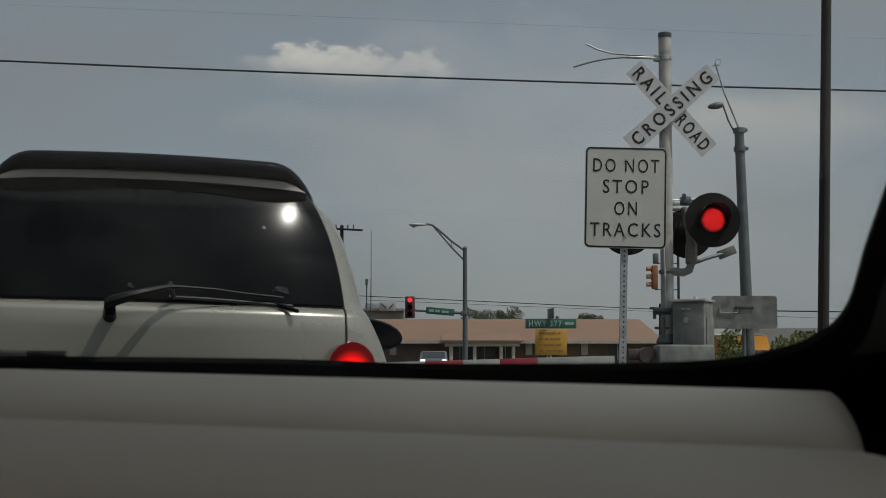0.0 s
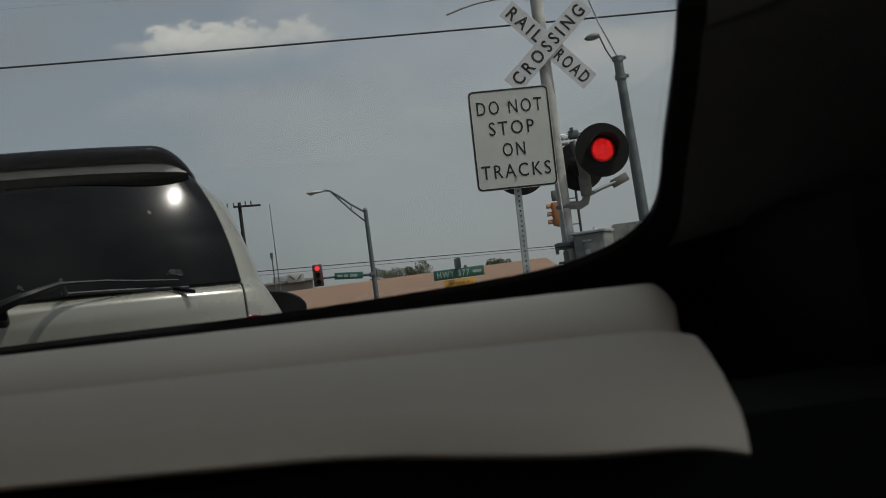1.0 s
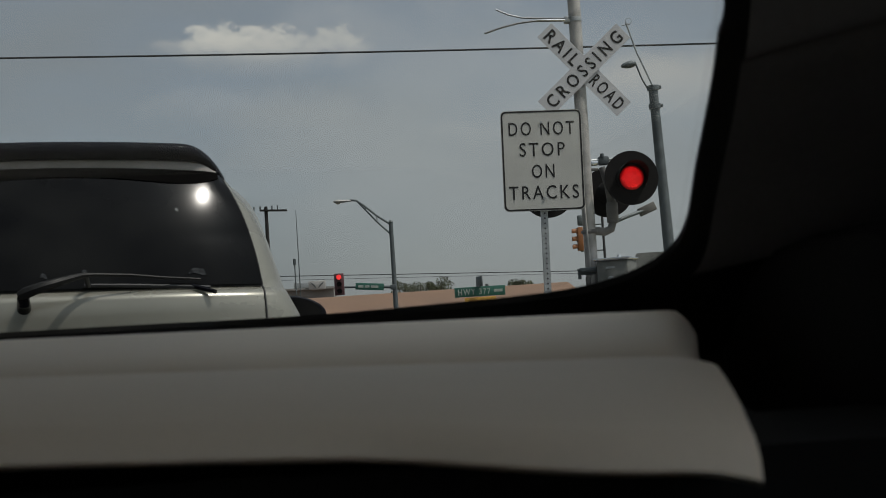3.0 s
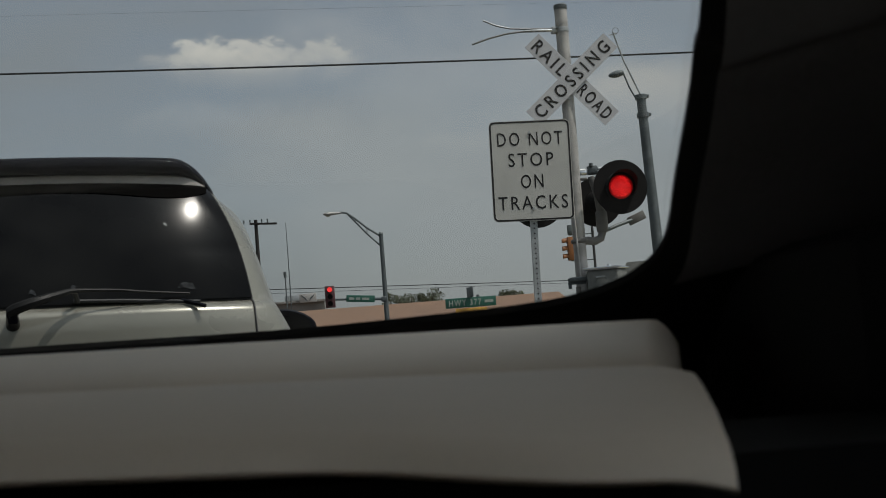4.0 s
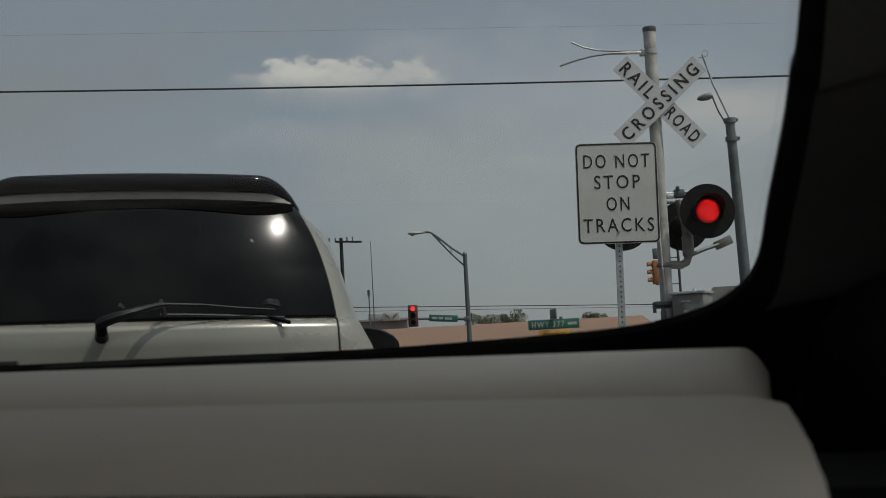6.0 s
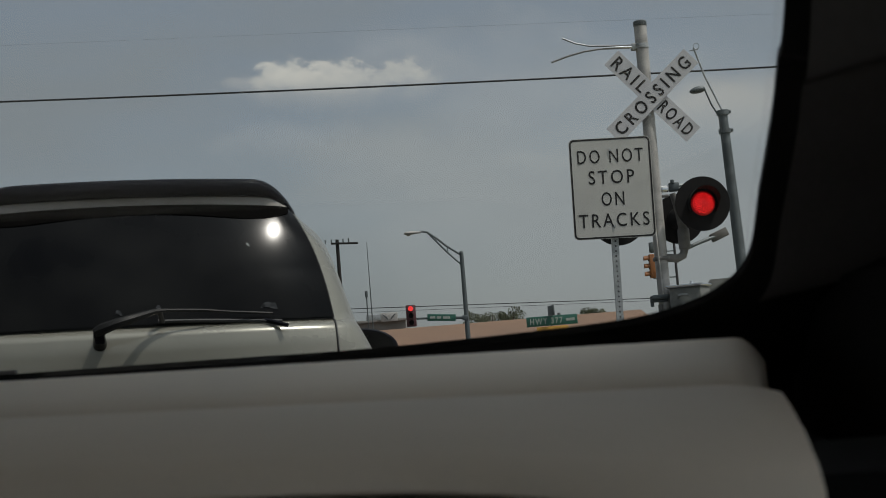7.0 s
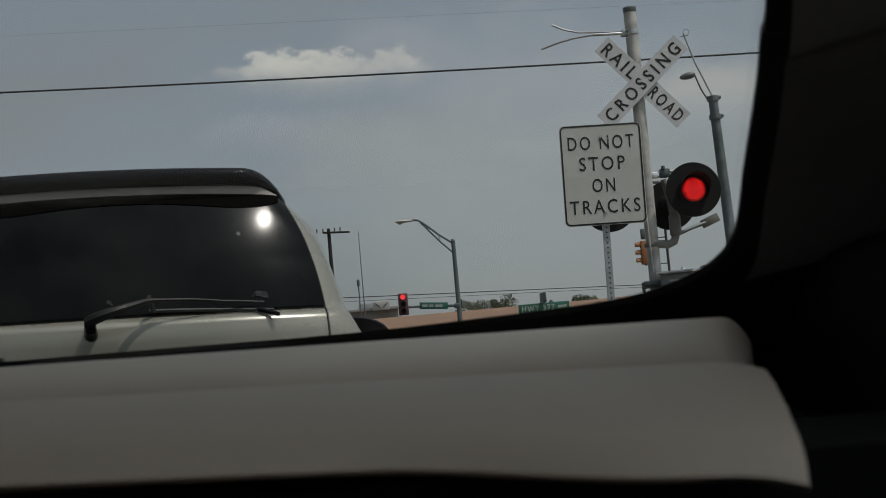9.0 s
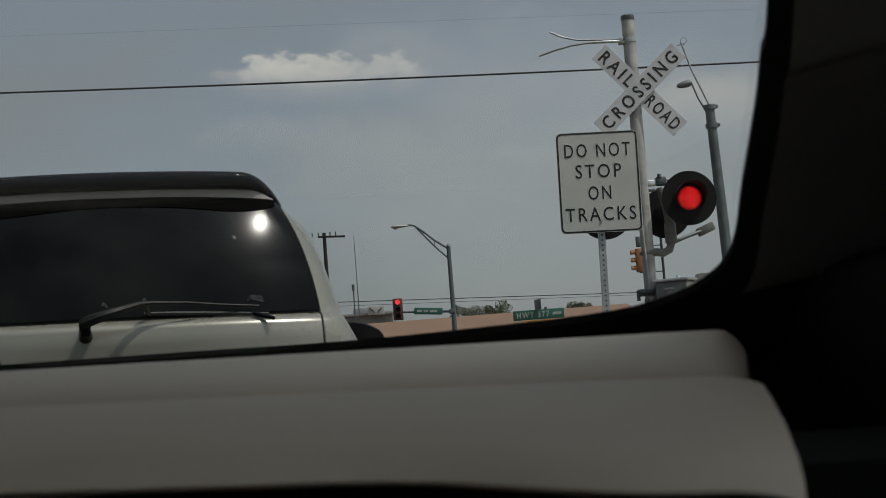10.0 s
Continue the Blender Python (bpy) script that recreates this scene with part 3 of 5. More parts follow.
def suv_rear(x, z, lift=0.0):
    """A point of the back of the body."""
    w, r = suv_half(z), 0.075
    q = abs(x) / max(w, 0.72)
    y = suv_back(z) + 0.039 * q ** 2 + 0.093 * q ** 4
    a = abs(x) - (w - r)
    if a > 0:
        y += r * (1 - math.sqrt(max(0.0, 1 - min(1.0, a / r) ** 2)))
    return Vector((x, y - lift, z + lift * 0.3))


def suv_ring(z, inset=0.0, length=None):
    w = suv_half(z) - inset
    # nose, bonnet, then the raked windscreen
    yf = length if length else (4.45 if z < 0.95 else 4.45 - (z - 0.95) * 7.0 if z < 1.10 else 3.40 - (z - 1.10) * 1.1)
    right = []
    n = 26
    for i in range(n + 1):
        s = i / n
        x = w * math.sin(s * math.pi / 2)
        p = suv_rear(x * (suv_half(z) / w), z)
        right.append((x, p.y + inset * 2.6))
    ring = [(-x, y) for x, y in right[::-1]] + right[1:]
    y0, g = right[-1][1], suv_side(z) - inset
    flank = [(w + (g - w) * k ** 1.15, y0 + (0.80 - y0) * k) for k in (0.15, 0.35, 0.6, 0.8, 1.0)]
    ring = [(-x, y) for x, y in flank[::-1]] + ring + flank
    w = g
    front = [(w, 1.2), (w, 2.2), (w * 0.985, yf - 0.35), (w * 0.86, yf - 0.08), (w * 0.5, yf), (-w * 0.5, yf), (-w * 0.86, yf - 0.08), (-w * 0.985, yf - 0.35), (-w, 2.2), (-w, 1.2)]
    return [(x, y, z) for x, y in ring + front]


def build_suv():
    s = thing("suv", SUV_AT, "pale champagne sport utility car with tinted glass, waiting at the crossing", "car")
    rings = [suv_ring(z) for z in (0.34, 0.45, 0.6, 0.75, 0.9, 1.0, 1.07, 1.10, 1.13, 1.15, 1.17, 1.183, 1.195, 1.205, 1.212, 1.220, 1.25, 1.33, 1.42, 1.49, 1.53, 1.56, 1.585, 1.61, 1.64, 1.66, 1.69, 1.715)]
    for z, inset in ((1.735, 0.03), (1.750, 0.10), (1.757, 0.22)):
        rings.append([(x, y, z) for x, y, _ in suv_ring(1.715, inset)])
    part("body", loft(rings), "suv_paint", s, sharp=55)
    # rear glass
    zb, zt = 1.227, 1.652

    def glass(u, v, lift=0.006, grow=0.0):
        z = zb - grow + (zt - zb + 2 * grow) * v
        hw = 0.681 + grow - 0.050 * v - 0.077 * v ** 2.5
        if u < 0.5:
            hw += 0.062 * (1 - v ** 5)
        return suv_rear((2 * u - 1) * hw, z, lift)
    part("rear_window_seal", grid(lambda u, v: glass(u, v, 0.003, 0.005), 40, 14, 0.004, (0, -1, 0)), "frit", s, "black rubber glass seal")
    part("rear_window", grid(lambda u, v: glass(u, v, 0.009), 48, 24, 0.003, (0, -1, 0)), "suv_glass", s, "dark tinted rear glass mirroring the sun")
    # tailgate gaps
    for sx in (-1, 1):
        pts = [suv_rear(sx * (0.682 + 0.02 * (1.2 - z)), z, 0.003) for z in (1.220, 1.212, 1.205, 1.195, 1.183, 1.17, 1.15, 1.13, 1.10, 1.07, 1.0, 0.9, 0.75, 0.6)]
        part("tailgate_gap", tube(pts, 0.0035, 6), "rubber", s)
    # side glass
    for sx in (-1, 1):
        for ya, yb in ((0.85, 1.25), (1.33, 1.98), (2.04, 2.38)):
            part("side_window", grid(lambda u, v: (sx * (suv_side(1.2 + 0.38 * v) + 0.004), ya + (yb - ya) * u + 0.12 * v, 1.2 + 0.38 * v), 4, 6, 0.004, (sx, 0, 0)), "side_glass", s)
    part("windscreen", grid(lambda u, v: ((2 * u - 1) * (suv_half(1.15 + 0.45 * v) - 0.12), 3.40 - (0.05 + 0.45 * v) * 1.1 + 0.01, 1.15 + 0.45 * v), 8, 4, 0.005, (0, 1, 0.2)), "side_glass", s)
    # roof spoiler: a wing whose ends bend down to the glass
    secs = []
    n = 40
    for i in range(n + 1):
        u = 2 * i / n - 1
        a = abs(u)
        x = 0.583 * u
        drop = 0.0 if a < 0.72 else 0.104 * ((a - 0.72) / 0.28) ** 2.3
        top = 1.758 - 0.010 * a ** 2 - drop
        thick = 0.066 - 0.022 * max(0, (a - 0.75) / 0.25)
        yb = 0.185 + 0.05 * a ** 2 + 0.09 * max(0, (a - 0.7) / 0.3) ** 2
        yf = yb + 0.30 - 0.10 * max(0, (a - 0.7) / 0.3)
        # a rounded nose, then the flat top and the hollow underside
        prof = [(yb + 0.030 * (1 - math.cos(q)) + 0.004, top - thick * (0.5 - 0.5 * math.sin(q))) for q in (radians(-90 + 15 * j) for j in range(13))]
        prof += [(yb + 0.12, top + 0.002), (yf, top - 0.012), (yf, top - 0.05), (yb + 0.11, top - thick * 0.92)]
        secs.append([(x, y, z) for y, z in prof])
    sp = part("spoiler", loft(secs), "suv_black", s, "smoked black roof spoiler")
    # strip of the tailgate below the spoiler, its colour carrying the light under there
    part("tailgate_head", grid(lambda u, v: suv_rear((2 * u - 1) * (0.550 - 0.02 * v), 1.662 - 0.016 * abs(2 * u - 1) ** 2 + (0.036 + 0.012 * abs(2 * u - 1) ** 2) * v, 0.016 + 0.03 * v), 40, 4, 0.01, (0, 1, 0)), "suv_band", s, "pale underside of the spoiler with its light in the colour")
    # black lip above the glass; the spoiler's dark reflection is painted into it
    part("frit_reflection", grid(lambda u, v: suv_rear((2 * u - 1) * 0.553, 1.664 - 0.016 * abs(2 * u - 1) ** 2 - (0.036 + 0.018 * math.sin(math.pi * abs(2 * u - 1) ** 2.2) - 0.008 * abs(2 * u - 1) ** 10) * v, 0.0135), 50, 3, 0.002, (0, -1, 0)), "glass_edge", s, "black printed glass edge with the spoiler reflection painted in")
    # tail lamps
    for sx in (-1, 1):
        def lens(u, v):
            a = 2 * math.pi * u
            z = 0.848 + 0.255 * math.sin(a) * v if math.sin(a) > 0 else 0.84 + 0.2 * math.sin(a) * v
            x = 0.700 + 0.108 * math.cos(a) * v * (1 if abs(math.sin(a)) < 0.7 else 0.92)
            p = suv_rear(x, z, 0.004 + 0.03 * math.sqrt(max(0, 1 - v * v)))
            return (sx * p.x, p.y, p.z)
        lamp = part("tail_lamp", grid(lens, 36, 10), "brake_lens", s, "rounded red tail lamp")

        def core(u, v):
            a = 2 * math.pi * u
            p = suv_rear(0.700 + 0.085 * math.cos(a) * v, 1.005 + 0.085 * math.sin(a) * v, 0.036)
            return (sx * p.x, p.y - 0.002, p.z)
        part("lit_bulb", grid(core, 24, 5), "brake_lit", lamp, "glowing brake light")
    # wiper: pivot, arm, blade
    wp = part("wiper_pivot", tube([suv_rear(-0.122, 1.168, 0.0), suv_rear(-0.120, 1.172, 0.085)], [0.024, 0.019], 12), "suv_black", s)
    part("pivot_cap", box((-0.118, suv_back(1.185) - 0.075, 1.192), (0.036, 0.04, 0.055), 0.010), "suv_black", wp)
    arm = [suv_rear(-0.130, 1.176, 0.098), suv_rear(-0.110, 1.182, 0.108), suv_rear(-0.06, 1.193, 0.125), suv_rear(0.0, 1.211, 0.125), suv_rear(0.06, 1.231, 0.12), suv_rear(0.10, 1.239, 0.105), suv_rear(0.22, 1.243, 0.080), suv_rear(0.32, 1.243, 0.05), suv_rear(0.46, 1.238, 0.035)]
    part("wiper_arm", tube(arm, [0.016, 0.019, 0.017, 0.014, 0.010, 0.0065, 0.0055, 0.005, 0.0045], 8), "wiper_grey", s, "black rear wiper arm")
    blade = part("wiper_blade", tube([suv_rear(0.07 + 0.42 * k / 8, 1.232 - 0.020 * (k / 8) ** 1.5, 0.020) for k in range(9)], 0.007, 6), "rubber", s)
    part("blade_tip", tube([suv_rear(0.43, 1.218, 0.026), suv_rear(0.505, 1.192, 0.030)], [0.009, 0.007], 6), "suv_black", blade)
    part("blade_joint", tube([suv_rear(0.075, 1.243, 0.10), suv_rear(0.085, 1.228, 0.03)], 0.009, 8), "rubber", blade)
    # door mirror
    mir = part("door_mirror", loft([[(1.090 + (a * 0.150) * k, 2.05 + y, 1.172 + b * 0.076 * k - 0.018 * a) for a, b in ((math.cos(q), math.sin(q)) for q in (2 * math.pi * j / 20 for j in range(20)))]
                                    for y, k in ((0.0, 0.9), (0.012, 1.0), (0.10, 0.98), (0.17, 0.75), (0.2, 0.4))]), "suv_black", s, "rounded black door mirror")
    part("mirror_glass", grid(lambda u, v: (1.090 + 0.120 * v * math.cos(6.2832 * u), 2.045, 1.172 + 0.058 * v * math.sin(6.2832 * u) - 0.014 * v * math.cos(6.2832 * u)), 24, 3, 0.003, (0, -1, 0)), "suv_glass", mir)
    part("mirror_foot", box((0.91, 2.12, 1.13), (0.20, 0.07, 0.06), 0.015), "suv_black", mir)
    # bumper, plate recess, wheels
    part("bumper", loft([[(x * k, -0.11 + 0.10 * abs(x * k) ** 3 + dy, z) for x in (-0.9, -0.8, -0.6, -0.3, 0, 0.3, 0.6, 0.8, 0.9)] + [(x * k, 0.1, z) for x in (0.9, -0.9)] for z, k, dy in ((0.36, 0.95, 0.03), (0.42, 1.0, 0.0), (0.58, 1.0, 0.0), (0.64, 0.97, 0.03))]), "suv_paint", s)
    part("plate_panel", box((0, -0.055, 0.78), (0.34, 0.012, 0.17), 0.004), "sign_white", s, "plain white registration plate")
    part("gate_handle", box((0, -0.055, 0.93), (0.42, 0.03, 0.05), 0.012), "suv_black", s)
    for sx in (-1, 1):
        for y in (0.85, 3.6):
            w = part("wheel", tube([(sx * 0.66, y, 0.36), (sx * 0.70, y, 0.36), (sx * 0.87, y, 0.36), (sx * 0.905, y, 0.36)], [0.33, 0.36, 0.36, 0.33], 28), "rubber", s)
            part("rim", tube([(sx * 0.85, y, 0.36), (sx * 0.912, y, 0.36)], [0.21, 0.2], 20), "chrome", w)


build_suv()


def build_decals():
    d = thing("ring_decal", SUV_AT, "white flaming ring decal on tinted glass", "decal")
    cx, cz, r = -0.634, 1.308, 0.058

    def at(x, z):
        return suv_rear(x, z, 0.0135)

    def flat(name, pts2):
        bm = bmesh.new()
        bm.faces.new([bm.verts.new(at(*p)) for p in pts2])
        g = bmesh.ops.extrude_face_region(bm, geom=bm.faces[:])
        for v in g["geom"]:
            if isinstance(v, bmesh.types.BMVert):
                v.co.y -= 0.0008
        return part(name, bm, "decal", d, smooth=False)
    part("ring", grid(lambda u, v: at(cx + (r - 0.016 * v) * math.cos(2 * math.pi * u), cz + (r - 0.016 * v) * 0.92 * math.sin(2 * math.pi * u)), 40, 1, 0.0008, (0, -1, 0)), "decal", d)
    for k in range(3):
        a = radians(90 + 120 * k)
        c2, s2 = math.cos(a), math.sin(a)
        flat("triangle", [(cx + 0.040 * c2, cz + 0.037 * s2), (cx + 0.013 * c2 + 0.017 * s2, cz + 0.012 * s2 - 0.017 * c2), (cx + 0.013 * c2 - 0.017 * s2, cz + 0.012 * s2 + 0.017 * c2)])
        flat("dot", [(cx - 0.026 * c2 + 0.007 * math.cos(q), cz - 0.025 * s2 + 0.007 * math.sin(q)) for q in (2 * math.pi * j / 10 for j in range(10))])
    for sx in (-1, 1):
        flat("flame", [(cx + sx * 0.038, cz + 0.045), (cx + sx * 0.06, cz + 0.072), (cx + sx * 0.08, cz + 0.075), (cx + sx * 0.10, cz + 0.094), (cx + sx * 0.088, cz + 0.07), (cx + sx * 0.066, cz + 0.056), (cx + sx * 0.052, cz + 0.034)])
    for k in range(3):
        flat("flame", [(cx + 0.05 + 0.006 * k, cz + 0.03 - 0.014 * k), (cx + 0.078 + 0.002 * k, cz + 0.04 - 0.018 * k), (cx + 0.055 + 0.005 * k, cz + 0.022 - 0.014 * k)])
    # reflections in the glass painted on as patches; the last is a small glint
    for x0, x1, z0, z1, sk in ((0.055, 0.088, 1.262, 1.295, 0.010), (-0.075, -0.047, 1.264, 1.282, 0.006), (0.420, 0.482, 1.264, 1.288, 0.008), (0.386, 0.399, 1.497, 1.502, 0.002)):
        p = part("painted_reflection", grid(lambda u, v: suv_rear(x0 + (x1 - x0) * u + sk * v * (1 - 2 * u), z0 + (z1 - z0) * v * (0.65 + 0.35 * u) + 0.004 * math.sin(5 * u), 0.0135), 8, 4, 0.0006, (0, -1, 0)), "faint_reflection" if z1 < 1.4 else "decal")
        p.matrix_world = SUV_AT
        tagged(p, "faint pale reflection painted on tinted rear glass", "decal")


build_decals()


# ---- crossing signal ----
def build_mast():
    s = thing("crossing_signal", street(2.489, 15.0, 0, 0, 0.2, 3.0), "silver railway crossing mast with crossbuck and flashing red lamp", "crossing signal")
    H = 4.677
    part("mast", tube([(0, 0, 0), (0, 0, H - 0.06)], 0.071, 20), "mast_silver", s)
    part("mast_cap", tube([(0, 0, H - 0.06), (0, 0, H - 0.055), (0, 0, H - 0.01), (0, 0, H)], [0.074, 0.076, 0.076, 0.066], 20), "galv_dark", s)
    # crossbuck
    cx, cz = 0.050, 3.797
    for name, tilt, y in (("crossbuck_blade", 48.3, -0.095), ("crossbuck_blade", -41.6, -0.110)):
        m = Matrix.Translation((cx, y, cz)) @ Matrix.Rotation(radians(tilt), 4, "Y")
        bl = part(name, box((0, 0, 0), (1.255, 0.006, 0.226), 0.002, m), "xb_white", s, "white crossbuck blade with black letters", smooth=False)
        if tilt > 0:
            for word, off, wide in (("RAIL", -0.345, 0.46), ("ROAD", 0.36, 0.45)):
                p = m @ Vector((off, 0, 0))
                lettering("letter", word, 0.150, wide, "sign_black", bl, p.x, p.z, y - 0.0045, tilt, spread=1.4, bold=0.020)
        else:
            p = m @ Vector((0, 0, 0))
            lettering("letter", "CROSSING", 0.150, 1.13, "sign_black", bl, p.x, p.z, y - 0.0045, tilt, spread=1.5, bold=0.020)
    for dz in (-0.22, 0.18):
        part("clamp", tube([(-0.02, 0, cz + dz), (-0.02, 0, cz + dz + 0.035)], 0.082, 16), "galv", s)
    # twin rods from the mast head
    zc = 4.387
    c = part("rod_clamp", box((-0.09, 0, zc), (0.07, 0.09, 0.075), 0.012), "galv", s)
    part("clamp_bolt", tube([(-0.06, -0.06, zc + 0.02), (-0.06, -0.03, zc + 0.02)], 0.016, 8), "galv_dark", c)
    part("band", tube([(0, 0, zc - 0.025), (0, 0, zc + 0.025)], 0.076, 18), "galv", s)
    up = [(-0.107, -0.03, 4.400), (-0.445, -0.05, 4.413), (-0.602, -0.06, 4.424), (-0.759, -0.08, 4.462), (-0.897, -0.10, 4.523)]
    lo = [(-0.132, -0.03, 4.375), (-0.477, -0.06, 4.381), (-0.665, -0.08, 4.360), (-0.853, -0.11, 4.314), (-1.041, -0.14, 4.252)]
    for pts, r in ((up, 0.010), (lo, 0.012)):
        part("rod", tube(pts, r, 8), "rod", s, "bent polished metal rod")
    # bright tube added for the glint of the sun between the rods
    part("rod_glint", tube([(-0.12, -0.035, 4.380), (-0.28, -0.05, 4.384), (-0.44, -0.065, 4.388)], [0.016, 0.014, 0.009], 10), "bright_rod", s, "bright tube standing for the sun glint where the rods meet")
    # lamps: hood, backplate, lens
    def lamp(x, y, z, r, front, lit):
        g = part("lamp_backplate", tube([(x, y - front * 0.012, z), (x, y + front * 0.012, z)], r, 40), "hood_black", s, "round black lamp backplate")
        part("lamp_housing", tube([(x, y + front * 0.012, z), (x, y + front * 0.13, z), (x, y + front * 0.19, z)], [0.13, 0.12, 0.06], 24), "hood_black", g)
        hood = bmesh.new()
        n, R = 30, 0.165
        ring = []
        for i in range(n + 1):
            a = radians(-35 + 250 * i / n)
            reach = 0.30 * (0.35 + 0.65 * max(0.0, math.sin(a)) ** 0.6) if math.sin(a) > 0 else 0.10
            ring.append([hood.verts.new((x + (R + o) * math.cos(a), y - front * d, z + (R + o) * math.sin(a))) for o, d in ((0, 0.012), (0, reach), (0.006, reach), (0.006, 0.012))])
        for p, q in zip(ring, ring[1:]):
            for k in range(4):
                hood.faces.new((p[k], q[k], q[(k + 1) % 4], p[(k + 1) % 4]))
        part("lamp_hood", hood, "hood_black", g)
        part("lens", grid(lambda u, v: (x + 0.135 * v * math.cos(2 * math.pi * u), y - front * (0.02 + 0.03 * (1 - v * v)), z + 0.135 * v * math.sin(2 * math.pi * u)), 32, 8), lit, g, "red lamp lens")
        if lit == "red_lens":
            dots = bmesh.new()
            rng = random.Random(5)
            for i in range(-9, 10):
                for j in range(-10, 11):
                    dx, dz = 0.0128 * (i + 0.5 * (j % 2)) + rng.uniform(-0.002, 0.002), 0.0112 * j + rng.uniform(-0.002, 0.002)
                    if math.hypot(dx, dz) < 0.110 + 0.010 * rng.random():
                        k = 0.0020 + 0.0030 * rng.random()
                        dy = 0.02 + 0.03 * (1 - (dx * dx + dz * dz) / 0.0182) + 0.002
                        add_tube(dots, [(x + dx, y - front * dy, z + dz), (x + dx, y - front * (dy + 0.002), z + dz)], k, 6)
            tagged(part("led_cluster", dots, "led_dot", g, "cluster of lit red diodes"), kind="stuff")
    lamp(0.483, -0.16, 2.546, 0.302, 1, "red_lens")
    lamp(-0.458, -0.16, 2.457, 0.302, 1, "red_dark")
    lamp(0.295, 0.34, 2.445, 0.285, -1, "red_dark")
    # cross pipe and elbows that carry the lamps
    zp = 1.986
    xr, xl = 0.282, -0.458
    part("cross_pipe", tube([(0, 0, zp), (0.1, 0, zp), (xr - 0.10, 0.03, zp - 0.01), (xr - 0.03, 0.04, zp + 0.02), (xr, 0.05, zp + 0.10), (xr, 0.06, zp + 0.36)], 0.046, 14), "fitting", s)
    part("lamp_arm", tube([(0, 0, 2.457), (xl, 0.0, 2.457)], 0.03, 12), "galv", s)
    part("pipe_boss", box((0, 0, zp), (0.17, 0.17, 0.05), 0.02), "fitting", s)
    part("elbow_collar", tube([(xr, 0.05, zp + 0.09), (xr, 0.05, zp + 0.10), (xr, 0.055, zp + 0.31), (xr, 0.055, zp + 0.32)], [0.060, 0.066, 0.066, 0.060], 18), "fitting", s, "stout pipe collar below the lamp")
    part("neck", tube([(xr, 0.055, zp + 0.31), (xr - 0.03, 0.04, zp + 0.50), (xr - 0.09, 0.02, zp + 0.72)], [0.050, 0.042, 0.034], 14), "fitting", s, "grey pipe neck behind the lamp")
    zt = 2.779
    part("top_bracket", tube([(0.06, 0, zt), (0.28, 0.06, zt + 0.01), (0.50, 0.02, zt + 0.03)], 0.017, 10), "galv", s)
    part("bracket_box", box((0.22, 0.05, zt + 0.0), (0.12, 0.10, 0.10), 0.02), "galv_dark", s, "weathered grey terminal box")
    part("bracket_bolt", tube([(0.20, 0.0, zt + 0.04), (0.20, 0.0, zt + 0.075)], 0.022, 8), "galv_dark", s)
    part("bracket_clip", box((0.10, 0.0, zt - 0.03), (0.10, 0.06, 0.05), 0.01), "bright_rod", s)
    part("bracket_clip", box((0.10, 0.0, zt - 0.10), (0.09, 0.06, 0.03), 0.008), "fitting", s)
    part("side_arm", tube([(xr + 0.03, 0.06, zp + 0.10), (0.46, 0.13, zp + 0.155), (0.66, 0.215, zp + 0.215)], [0.022, 0.021, 0.021], 12), "galv_dark", s)
    part("arm_end_box", box((0.0, 0.0, 0.0), (0.20, 0.09, 0.10), 0.012, Matrix.Translation((0.715, 0.24, zp + 0.235)) @ Matrix.Rotation(radians(-22), 4, "Y")), "fitting", s)
    part("conduit", tube([(-0.03, -0.08, zp - 0.4), (-0.05, -0.09, zp + 0.3), (-0.04, -0.08, zt + 0.1)], 0.012, 8), "mast_silver", s)
    # foot
    part("mast_collar", tube([(0, 0, 1.167), (0, 0, 1.205), (0, 0, 1.254), (0, 0, 1.292)], [0.11, 0.13, 0.11, 0.08], 18), "galv_dark", s)
    part("cable_box", box((-0.05, -0.04, 1.560), (0.20, 0.14, 0.05), 0.012), "galv_dark", s)
    part("junction", box((-0.06, -0.05, 1.391), (0.05, 0.06, 0.18), 0.012), "fitting", s)
    for dz, w in ((0.16, 0.20), (0.0, 0.16)):
        part("cable_bracket", box((-0.07, -0.05, 1.52 + dz - 0.16), (w, 0.05, 0.03), 0.008), "galv_dark", s)
    part("cable_gland", tube([(-0.15, -0.05, 1.46), (-0.15, -0.05, 1.57)], [0.020, 0.020], 10), "galv_dark", s)
    part("footing", box((0, 0, 0.05), (0.7, 0.7, 0.3), 0.03), "concrete", s)


build_mast()


